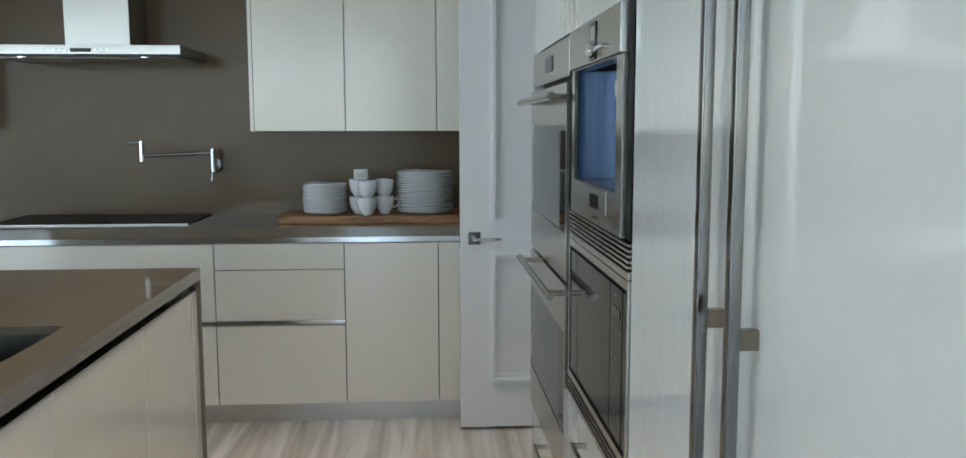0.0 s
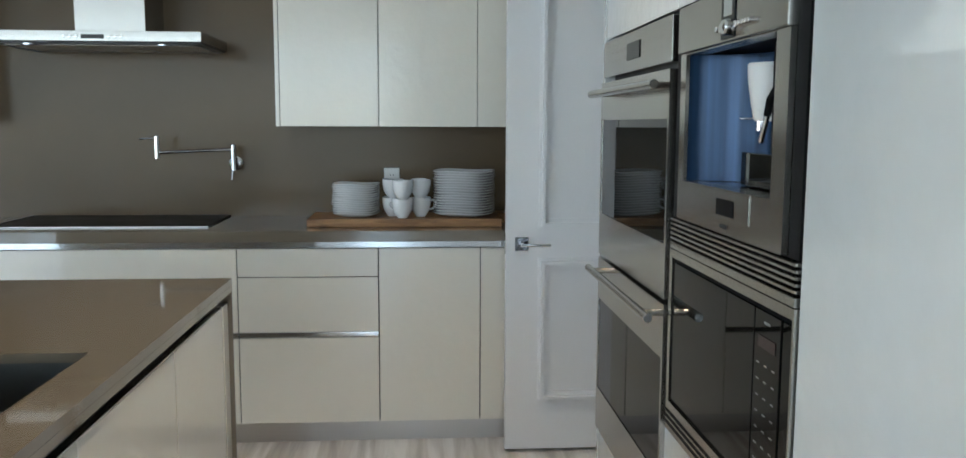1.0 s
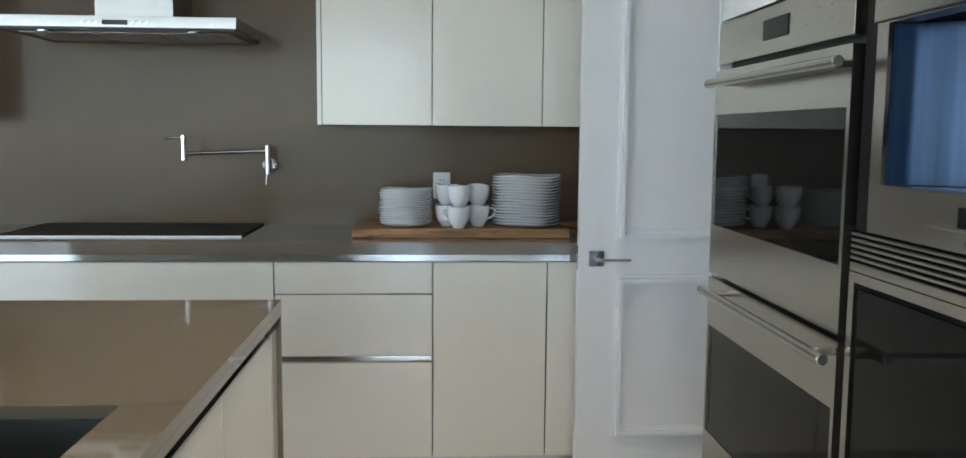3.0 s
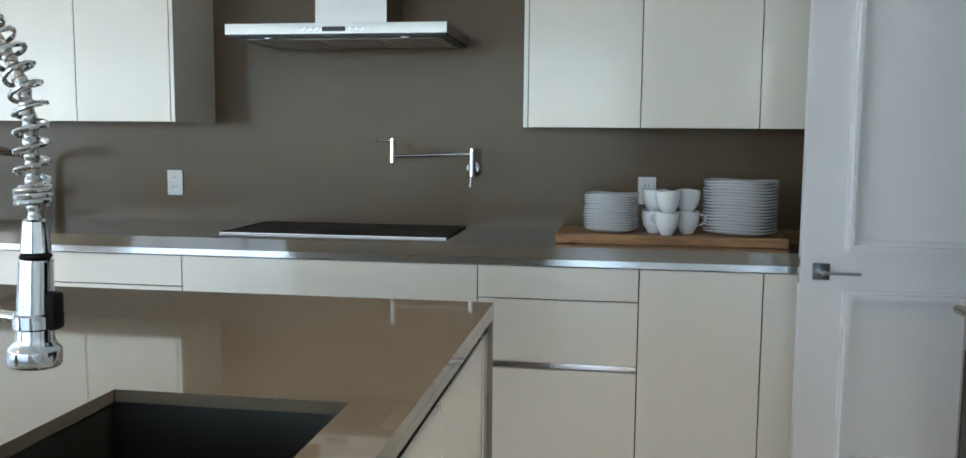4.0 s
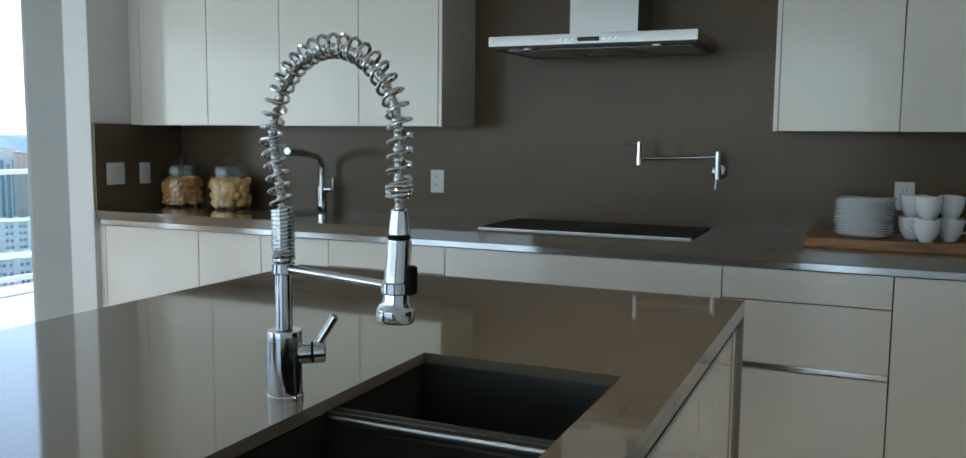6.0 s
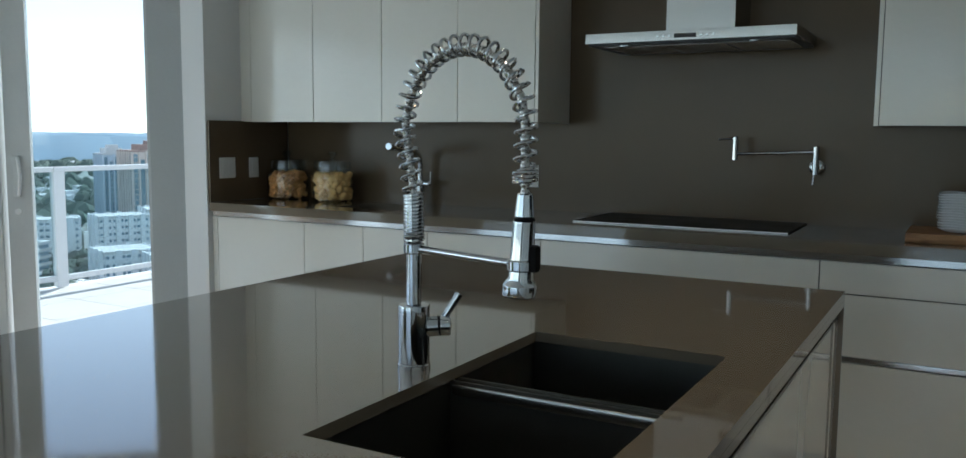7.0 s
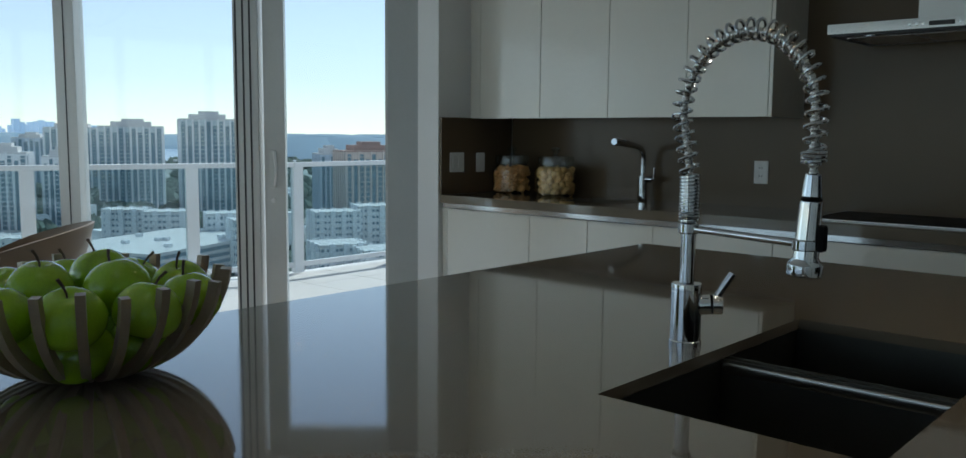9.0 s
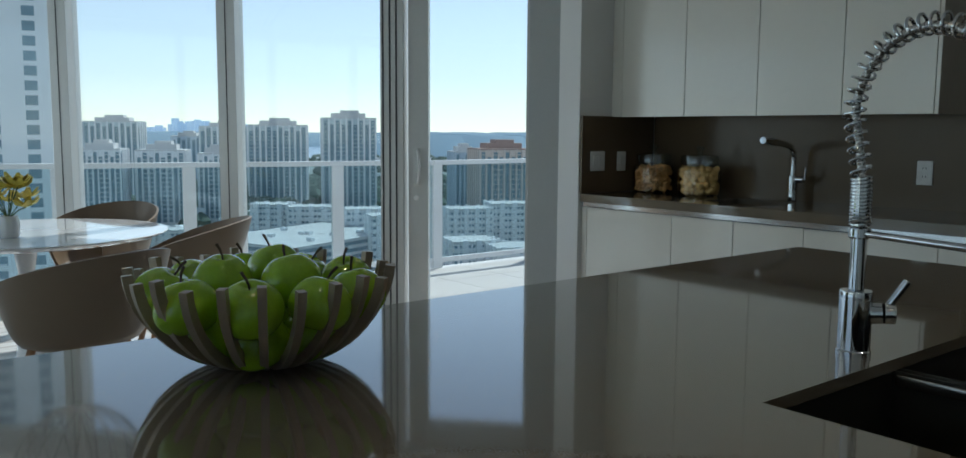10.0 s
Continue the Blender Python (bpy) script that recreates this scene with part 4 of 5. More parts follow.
cm = thing("coffee_machine", (0.5, 2.34, 1.15), "stainless steel built-in coffee machine with open niche", "coffee machine")
bm = holed(1.157, 1.507, 2.042, 2.600, -0.012, 0.028, 1.240, 1.5045, 2.094, 2.564, 0.001)
bm.transform(Matrix(((0, 0, 1, TX), (0, 1, 0, 0), (1, 0, 0, 0), (0, 0, 0, 1))))
fr = part("front_frame", bm, STEEL_SIDE, cm)
part("top_panel", cuboid(TX - 0.02, TX + 0.028, 2.036, 2.600, 1.5075, 1.603, bevel=0.003), STEEL_SIDE, cm)
part("niche_back", cuboid(0.455, 0.465, 2.09, 2.58, 1.22, 1.52), BLACK_RUBBER, cm)
bm = bmesh.new()
arc = [(TX - 0.004 + 0.150 * math.sin(k / 14 * math.pi / 2), 2.5630 - 0.19 * (1 - math.cos(k / 14 * math.pi / 2))) for k in range(15)]
lo = [bm.verts.new((x, y, 1.2405)) for x, y in arc]
hi = [bm.verts.new((x, y, 1.5040)) for x, y in arc]
for k in range(len(arc) - 1):
    bm.faces.new((lo[k], lo[k + 1], hi[k + 1], hi[k]))
bmesh.ops.solidify(bm, geom=bm.faces[:], thickness=0.003)
# the streaky blue is the windows' reflection, put into the base colour
part("curved_back", bm, surf("blue_reflection", (0.018, 0.042, 0.092), 0.2, 0.35, vary=0.75, scale=1.6, bump_scale=4, stretch=(10, 14, 0.25), spec=0.3), cm, "glossy curved back of the niche, blue window reflection put into its colour")
for y0, y1 in ((2.076, 2.092), (2.566, 2.580)):
    part("niche_side", cuboid(TX + 0.0285, 0.455, y0, y1, 1.22, 1.52), BLACK_RUBBER, cm)
part("drip_tray", cuboid(TX + 0.0285, 0.455, 2.093, 2.565, 1.222, 1.2395), BLACK_GLASS, cm, "black drip tray")
part("niche_top", cuboid(TX + 0.0285, 0.455, 2.093, 2.565, 1.508, 1.52), BLACK_RUBBER, cm)
part("tray_box", cuboid(TX + 0.06, 0.4325, 2.094, 2.420, 1.2405, 1.306, bevel=0.003), BLACK_GLASS, cm)
ds = part("dispenser", lathe(bmesh.new(), [(0.001, 0.0), (0.022, 0.0), (0.0245, 0.004), (0.030, 0.03), (0.0375, 0.08), (0.0385, 0.104), (0.036, 0.108), (0.001, 0.109)], (0.365, 2.348, 1.366), n=32), PLASTIC_WHITE, cm, "pale tapered coffee outlet")
for e in (-0.010, 0.010):
    part("nozzle", rod(bmesh.new(), (0.356, 2.350 + e, 1.368), (0.356, 2.350 + e, 1.347), 0.0065, 14), CHROME, ds)
part("spoon_tab", cuboid(0.330, 0.345, 2.365, 2.395, 1.369, 1.372, bevel=0.001), CHROME, ds)
part("panel", cuboid(0.345, 0.4325, 2.094, 2.280, 1.3065, 1.506, bevel=0.003), BLACK_RUBBER, cm)
wand = part("steam_wand", tube(bmesh.new(), [(0.345, 2.170, 1.418), (0.330, 2.180, 1.426), (0.322, 2.205, 1.422), (0.320, 2.226, 1.403), (0.320, 2.236, 1.375)], 0.0065, 12), BLACK_RUBBER, cm, "black steam arm")
part("steam_tip", rod(bmesh.new(), (0.320, 2.236, 1.376), (0.319, 2.258, 1.328), 0.0052, 12), CHROME, wand, "chrome steam tip")
for z in (1.420, 1.474):
    part("knob", lathe(bmesh.new(), [(0.015, 0), (0.015, 0.010), (0.012, 0.014)], (0.345, 2.175, z), (-1, 0, 0), 20), CHROME, cm)
cdw = part("container_drawer", cuboid(TX - 0.0142, TX - 0.012, 2.178, 2.428, 1.186, 1.237, bevel=0.0015), STEEL_SIDE, cm)
part("grip", cuboid(TX - 0.0155, TX - 0.0142, 2.250, 2.340, 1.192, 1.222, bevel=0.0005), BLACK_RUBBER, cdw)
part("badge", cuboid(TX - 0.0135, TX - 0.012, 2.286, 2.322, 1.168, 1.175), DARK_METAL, cm)
dsp = part("display", cuboid(TX - 0.0225, TX - 0.02, 2.258, 2.326, 1.512, 1.592, bevel=0.001), BLACK_GLASS, cm)
part("screen", cuboid(TX - 0.0232, TX - 0.0225, 2.270, 2.312, 1.552, 1.583), surf("pale_screen", (0.35, 0.37, 0.36), 0.2), dsp)
part("selector_knob", lathe(bmesh.new(), [(0.0145, 0), (0.0145, 0.012), (0.012, 0.016), (0.001, 0.017)], (TX - 0.0225, 2.272, 1.530), (-1, 0, 0), 24), CHROME, cm)
for y, r_ in ((2.336, 0.0055), (2.312, 0.009), (2.238, 0.0065), (2.221, 0.005), (2.206, 0.005), (2.191, 0.005), (2.176, 0.005)):
    part("knob", lathe(bmesh.new(), [(r_, 0), (r_, 0.008), (r_ * 0.8, 0.010)], (TX - 0.02, y, 1.532), (-1, 0, 0), 16), CHROME, cm)

gr = thing("vent_grille", (0.29, 2.36, 1.085), "steel vent grille with four horizontal slots", "vent grille")
part("backing", cuboid(TX + 0.014, TX + 0.026, 2.0, 2.665, 1.099, 1.152), BLACK_RUBBER, gr)
part("plain_band", cuboid(TX - 0.006, TX + 0.026, 2.0, 2.665, 1.0815, 1.0975, bevel=0.0015), STEEL_SIDE, gr)
for k in range(5):
    part("slat", cuboid(TX - 0.006, TX + 0.013, 2.0, 2.665, 1.1030 + k * 0.0105, 1.1085 + k * 0.0105, bevel=0.001), STEEL_SIDE, gr)

MARK = surf("grey_print", (0.16, 0.16, 0.16), 0.6)
mw = thing("microwave", (0.5, 2.35, 0.66), "black glass built-in microwave in a steel frame", "microwave")
bm = holed(0.660, 1.080, 1.998, 2.665, -0.006, 0.026, 0.728, 1.062, 2.004, 2.645, 0.002)
bm.transform(Matrix(((0, 0, 1, TX), (0, 1, 0, 0), (1, 0, 0, 0), (0, 0, 0, 1))))
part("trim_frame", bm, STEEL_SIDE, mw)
part("surround", cuboid(TX + 0.002, TX + 0.02, 2.005, 2.644, 0.729, 1.061), BLACK_RUBBER, mw)
part("door", cuboid(TX - 0.004, TX + 0.0015, 2.158, 2.630, 0.738, 1.052, bevel=0.0015), BLACK_GLASS, mw)
part("side_strip", cuboid(TX - 0.004, TX + 0.0015, 2.007, 2.040, 0.738, 1.052, bevel=0.0015), BLACK_GLASS, mw)
ctl = part("control_panel", cuboid(TX - 0.004, TX + 0.0015, 2.048, 2.154, 0.738, 1.052, bevel=0.0015), BLACK_GLASS, mw)
for k in range(7):
    for j in range(3):
        y, z = 2.134 - j * 0.032, 0.962 - k * 0.028
        part("marking", cuboid(TX - 0.0048, TX - 0.004, y - 0.006, y + 0.006, z - 0.0013, z + 0.0013), MARK, ctl)
part("display", cuboid(TX - 0.0052, TX - 0.004, 2.065, 2.135, 0.990, 1.010), surf("dim_display", (0.022, 0.005, 0.006), 0.1), ctl)
part("badge", cuboid(TX - 0.0052, TX - 0.004, 2.088, 2.112, 1.032, 1.036), MARK, ctl)
for k in range(3):
    part("slot", cuboid(TX - 0.0075, TX - 0.0055, 2.03, 2.66, 0.674 + k * 0.014, 0.680 + k * 0.014), BLACK_RUBBER, mw)

HANDLE = surf("polished_handle", (0.22, 0.21, 0.195), 0.14, 1.0, vary=0.04)
BRONZE = surf("bronze_bracket", (0.20, 0.165, 0.125), 0.35, 0.6)
fz = thing("fridge_housing", (0.6, 1.35, 0), "tall white gloss fridge and freezer with long steel handles", "fridge", "tall kitchen cabinets")
tall_body(fz, -0.6, 1.992, 0.098, 2.62)
for y0, y1 in ((1.447, 1.995), (0.75, 1.447), (0.05, 0.75), (-0.6, 0.05)):
    tall_front("door", y0, y1, 0.10, 2.62, fz)
for y in (1.495, 1.378):
    h = part("handle", cuboid(0.247, 0.263, y - 0.009, y + 0.009, 0.45, 2.15, bevel=0.003), HANDLE, fz, "long square steel bar handle")
    for z in (0.55, 1.124, 1.79):
        part("bracket", cuboid(0.263, TX, y - 0.008, y + 0.008, z - 0.012, z + 0.012, bevel=0.001), BRONZE, h)
solo("plinth", cuboid(TX + 0.05, TX + 0.06, -0.6, 3.456, 0.0, 0.097), STEEL, "brushed steel plinth under the tall units", "plinth")
solo("bulkhead", cuboid(TX + 0.03, 0.949, -0.6, 3.456, 2.622, CEIL - 0.001), WALL_PAINT, "white boxing above the tall units", "bulkhead", kind="structure")

# ---- open panelled door ----
door = thing("door_1", (0.45, 4.23, 0.0), "white panelled interior door standing open by the counter", "door", kind="structure")
DY = 4.212
part("leaf", cuboid(0.055, 0.90, DY, DY + 0.042, 0.014, 2.42, bevel=0.002), DOOR_PAINT, door)
for z0, z1 in ((0.222, 0.818), (0.942, 2.26)):
    x0, x1 = 0.187, 0.77
    for dx, w, h in ((0.0, 0.010, 0.010), (0.010, 0.014, 0.032), (0.024, 0.016, 0.012)):
        bm = bmesh.new()
        a0, a1, b0, b1 = x0 + dx, x1 - dx, z0 + dx, z1 - dx
        hb = holed(a0, a1, b0, b1, 0, h, a0 + w, a1 - w, b0 + w, b1 - w, min(0.0035, h * 0.45))
        hb.transform(Matrix(((1, 0, 0, 0), (0, 0, -1, DY), (0, 1, 0, 0), (0, 0, 0, 1))))
        part("moulding", hb, DOOR_PAINT, door)
rose = part("rosette", cuboid(0.091, 0.145, DY - 0.009, DY, 0.850, 0.905, bevel=0.0015), surf("dark_chrome", (0.22, 0.22, 0.23), 0.12, 1.0, vary=0.05), door, "square polished lever rosette")
part("spindle", rod(bmesh.new(), (0.118, DY - 0.009, 0.878), (0.118, DY - 0.045, 0.878), 0.0085), CHROME, rose)
part("lever", cuboid(0.110, 0.232, DY - 0.056, DY - 0.044, 0.873, 0.883, bevel=0.003), CHROME, rose)
part("latch_plate", cuboid(0.0525, 0.055, DY + 0.01, DY + 0.033, 0.835, 0.92), STEEL, door)

# ---- fruit bowl ----
BX, BY, BR = -1.925, 1.325, 0.200
bowl = thing("fruit_bowl", (BX, BY, ISLE), "open bowl of curved grey-brown slats", "fruit bowl")
NR = 24
for k in range(NR):
    a = 2 * math.pi * (k + 0.3) / NR
    ca, sa_ = math.cos(a), math.sin(a)
    bm = bmesh.new()
    rings = []
    top_h = 0.150 + 0.006 * math.sin(k * 2.4)
    for i in range(13):
        f = i / 12
        th = f * math.pi * 0.47
        r_ = 0.045 + (BR - 0.045) * math.sin(th) ** 0.9
        h_ = 0.008 + (top_h - 0.008) * (1 - math.cos(th)) ** 0.85 / (1 - math.cos(math.pi * 0.47)) ** 0.85
        nrm = Vector((math.sin(th) * ca, math.sin(th) * sa_, -math.cos(th)))
        tan = Vector((-sa_, ca, 0))
        c = Vector((BX + r_ * ca, BY + r_ * sa_, ISLE + h_))
        wv, tv = 0.0062, 0.0075
        rings.append([bm.verts.new(c + tan * (wv * s) + nrm * (tv * q)) for s, q in ((-1, -1), (1, -1), (1, 1), (-1, 1))])
    for p_, q_ in zip(rings, rings[1:]):
        for i in range(4):
            bm.faces.new((p_[i], p_[(i + 1) % 4], q_[(i + 1) % 4], q_[i]))
    bm.faces.new(rings[0][::-1])
    bm.faces.new(rings[-1])
    part("slat", bm, RIB_METAL, bowl)
part("base_plate", lathe(bmesh.new(), [(0.001, 0.0), (0.052, 0.0), (0.056, 0.004), (0.054, 0.010), (0.001, 0.012)], (BX, BY, ISLE + 0.0005), n=36), RIB_METAL, bowl)


def apple_mesh(seed):
    rnd = random.Random(seed)
    ph, lob = rnd.random() * 6.28, 0.02 + rnd.random() * 0.02
    prof = []
    for i in range(19):
        t = math.pi * i / 18
        r = math.sin(t) * (1 + 0.10 * math.cos(t) ** 1) ** 1
        z = -math.cos(t) * 0.9
        dip = math.exp(-(r / 0.26) ** 2)
        z += (-0.22 * dip if z > 0 else 0.14 * dip)
        prof.append((max(r, 0.0008), z))
    bm = lathe(bmesh.new(), [(r * 0.0465, z * 0.0465) for r, z in prof], (0, 0, 0), n=30, wobble=lambda r, h, a, k: (r * (1 + lob * math.cos(5 * a + ph) * (0.4 + h * 8) + 0.02 * math.cos(2 * a + ph * 2)), h))
    return finish(bm, "flesh", APPLE)


apple_meshes = [apple_mesh(s) for s in range(3)]
stalk_mesh = finish(tube(bmesh.new(), [(0, 0, 0.030), (0.001, 0, 0.038), (0.004, 0.001, 0.048), (0.010, 0.002, 0.058)], lambda f: 0.0012 + 0.0012 * f, 7), "stalk", STALK)
APPLES = [(0.085, 20, 0.052), (0.085, 80, 0.052), (0.085, 140, 0.052), (0.085, 200, 0.052), (0.085, 260, 0.052), (0.085, 320, 0.052), (0.0, 0, 0.055),
          (0.146, 0, 0.112), (0.146, 40, 0.110), (0.144, 80, 0.114), (0.146, 120, 0.111), (0.146, 160, 0.113), (0.146, 200, 0.110), (0.146, 240, 0.113), (0.146, 280, 0.110), (0.146, 320, 0.113),
          (0.060, 10, 0.134), (0.062, 130, 0.138), (0.062, 250, 0.133)]
rnd = random.Random(5)
for k, (r, a, z) in enumerate(APPLES):
    ap = thing("apple", (0, 0, 0), "shiny green apple with stalk in the bowl", "apple", "apples in the fruit bowl")
    for nm, me in (("flesh", apple_meshes[k % 3]), ("stalk", stalk_mesh)):
        o = new(nm, me)
        o.parent = ap
    aa = radians(a + 8)
    ap.matrix_basis = pose(BX + r * math.cos(aa), BY + r * math.sin(aa), ISLE + z, rnd.uniform(-22, 22), rnd.uniform(-22, 22), rnd.uniform(0, 360))

# ---- dining table and chairs ----
TCX, TCY, TR = -5.62, 1.72, 0.70
tb = thing("dining_table", (TCX, TCY, 0), "round white pedestal dining table", "table")
part("tabletop", lathe(bmesh.new(), [(0.001, 0.712), (TR - 0.05, 0.712), (TR - 0.01, 0.728), (TR, 0.736), (TR - 0.002, 0.740), (0.001, 0.740)], (TCX, TCY, 0), n=64), TABLE_WHITE, tb)
part("pedestal", lathe(bmesh.new(), [(0.27, 0.0), (0.27, 0.006), (0.20, 0.02), (0.07, 0.09), (0.04, 0.25), (0.035, 0.5), (0.06, 0.66), (0.14, 0.711)], (TCX, TCY, 0), n=40), TABLE_WHITE, tb)


def tub_chair():
    """A moulded shell armchair on wooden legs, facing +y."""
    c = thing("shell_chair", (0, 0, 0), "taupe moulded shell armchair with wooden legs", "chair", "chairs round the dining table")
    bm = bmesh.new()
    nA, nB = 40, 12
    grid = []
    for i in range(nA + 1):
        u = -1 + 2 * i / nA
        ang = -math.pi / 2 + u * math.pi * 0.80
        back = max(0.0, math.cos(u * math.pi * 0.5))
        hgt = 0.63 + 0.19 * back ** 1.1
        row = []
        for j in range(nB + 1):
            v = j / nB
            z = 0.43 + (hgt - 0.43) * v ** 1.15
            flare = 0.17 + 0.145 * v ** 0.42
            x = math.cos(ang) * flare * 1.02
            y = math.sin(ang) * (flare * (0.98 if math.sin(ang) < 0 else 0.80)) - 0.06 * v * back
            row.append(bm.verts.new((x, y, z)))
        grid.append(row)
    for i in range(nA):
        for j in range(nB):
            bm.faces.new((grid[i][j], grid[i + 1][j], grid[i + 1][j + 1], grid[i][j + 1]))
    bmesh.ops.recalc_face_normals(bm, faces=bm.faces)
    bmesh.ops.solidify(bm, geom=bm.faces[:], thickness=0.012)
    part("shell", bm, CHAIR_SHELL, c)
    part("seat", lathe(bmesh.new(), [(0.001, 0.425), (0.17, 0.425), (0.20, 0.44), (0.19, 0.46), (0.001, 0.452)], (0, 0.02, 0), n=36), CHAIR_SHELL, c)
    for sx in (-1, 1):
        for sy in (-1, 1):
            part("leg", rod(bmesh.new(), (sx * 0.12, sy * 0.12, 0.426), (sx * 0.23, sy * 0.22, 0.0), 0.017, 12, 0.010), CHAIR_WOOD, c)
    return c


chair = tub_chair()
chair.matrix_basis = pose(-4.30, 1.64, 0, 0, 0, 112)
copy_thing(chair, pose(-5.12, 2.34, 0, 0, 0, 150))
copy_thing(chair, pose(-6.08, 2.20, 0, 0, 0, 217))
copy_thing(chair, pose(-5.25, 0.85, 0, 0, 0, 20))

vs = thing("flower_vase", (-5.40, 1.61, 0.74), "white vase with yellow flowers on the dining table", "vase")
VX, VY = -5.40, 1.61
part("vase", lathe(bmesh.new(), [(0.001, 0), (0.04, 0), (0.05, 0.015), (0.05, 0.07), (0.042, 0.10), (0.044, 0.108), (0.039, 0.107), (0.037, 0.09), (0.001, 0.08)], (VX, VY, 0.7405), n=28), PORCELAIN, vs)
rnd = random.Random(9)
for k in range(11):
    a, q = rnd.random() * 6.28, 0.02 + 0.13 * math.sqrt(rnd.random())
    tip = Vector((VX + q * math.cos(a), VY + q * math.sin(a), 0.74 + 0.15 + rnd.random() * 0.13))
    fl = part("flower", tube(bmesh.new(), [(VX, VY, 0.83), tip.lerp(Vector((VX, VY, 0.86)), 0.4), tip], 0.003, 6), LEAF, vs, "green stem")
    bm = bmesh.new()
    for j in range(7):
        b = j / 7 * 6.283
        d = Vector((math.cos(b), math.sin(b), 0.5 + rnd.random() * 0.4)).normalized()
        w = d.cross(Vector((0, 0, 1))).normalized()
        u_ = d.cross(w)
        p0, p1, p2 = tip, tip + d * 0.045 + u_ * 0.008, tip + d * 0.085
        v = [bm.verts.new(x) for x in (p0 - w * 0.003, p0 + w * 0.003, p1 + w * 0.022, p2 + w * 0.008, p2 - w * 0.008, p1 - w * 0.022)]
        bm.faces.new(v)
    bmesh.ops.solidify(bm, geom=bm.faces[:], thickness=0.0012)
    part("petals", bm, PETAL, fl, "yellow petals")

# wire pendant over the dining table
PX, PY, PZC, PR = -5.47, 1.90, 2.33, 0.32
pend = thing("pendant_lamp", (PX, PY, PZC - PR), "round pendant lamp of thin curved metal ribs", "pendant lamp")
part("cable", rod(bmesh.new(), (PX, PY, PZC + PR), (PX, PY, CEIL - 0.02), 0.003, 8), BLACK_RUBBER, pend)
part("ceiling_rose", lathe(bmesh.new(), [(0.055, 0.0), (0.05, -0.018), (0.01, -0.022)], (PX, PY, CEIL - 0.001), n=24), STEEL, pend)
part("bulb", lathe(bmesh.new(), [(0.001, -0.06), (0.03, -0.045), (0.042, -0.01), (0.03, 0.03), (0.015, 0.05), (0.015, 0.08), (0.001, 0.08)], (PX, PY, PZC), n=20), PORCELAIN, pend)
for k in range(18):
    a = 2 * math.pi * k / 18
    part("rib", tube(bmesh.new(), [(PX + PR * math.sin(t * math.pi / 12) * math.cos(a + 0.05 * t), PY + PR * math.sin(t * math.pi / 12) * math.sin(a + 0.05 * t), PZC + PR * math.cos(t * math.pi / 12)) for t in range(13)], 0.005, 6), STEEL, pend)

# ---- the city outside ----
GZ = -72.0
GROUND = surf("city_ground", (0.30, 0.34, 0.32), 0.9, vary=0.4, scale=0.012, bump_scale=0.09)
ROAD = surf("far_road", (0.30, 0.31, 0.33), 0.8, vary=0.2, scale=0.05)
WATER = surf("bay_water", (0.22, 0.33, 0.44), 0.25, vary=0.1, scale=0.01)
HOUSE = [surf("far_white_wall", (0.88, 0.89, 0.90), 0.7, vary=0.08, scale=0.1, piece=0.5), surf("far_cream_wall", (0.86, 0.85, 0.83), 0.7, vary=0.08, scale=0.1), surf("far_pink_wall", (0.70, 0.60, 0.54), 0.7, vary=0.08, scale=0.1), surf("far_blue_wall", (0.60, 0.68, 0.76), 0.7, vary=0.08, scale=0.1), surf("far_grey_wall", (0.62, 0.70, 0.72), 0.7, vary=0.08, scale=0.1)]
FAR_GLASS = surf("far_window_glass", (0.20, 0.30, 0.36), 0.2, vary=0.3, scale=0.2)
ROOF = surf("far_roof", (0.66, 0.66, 0.65), 0.8, vary=0.1, scale=0.1)
RED_ROOF = surf("far_red_roof", (0.42, 0.30, 0.26), 0.8, vary=0.1, scale=0.1)
TREES = surf("far_trees", (0.12, 0.17, 0.14), 0.9, vary=0.4, scale=0.08)
HAZED_SKYLINE = surf("hazed_skyline", (0.42, 0.52, 0.63), 0.9, vary=0.05, scale=0.01)
HAZED_HILL = surf("hazed_wooded_land", (0.13, 0.20, 0.25), 0.9, vary=0.25, scale=0.01)

# distance haze is put into these two as blue colour and emission
for far, haze_hue in ((HAZED_SKYLINE, (0.42, 0.55, 0.70)), (HAZED_HILL, (0.16, 0.25, 0.35))):
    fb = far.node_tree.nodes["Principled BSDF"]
    fb.inputs["Emission Color"].default_value = (*haze_hue, 1)
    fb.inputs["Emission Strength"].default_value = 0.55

CX, CY = -0.668, 0.744           # the viewpoint in the room, from which bearings go out
AX, AY = -0.7755, 0.6313
def out_at(px, depth):
    """A place in the city by its sideways share and its depth from the room."""
    k = (px - 784) / 1412 * depth
    return CX + AX * depth + AY * k, CY + AY * depth - AX * k


FACE = math.degrees(math.atan2(AY, AX)) + 90


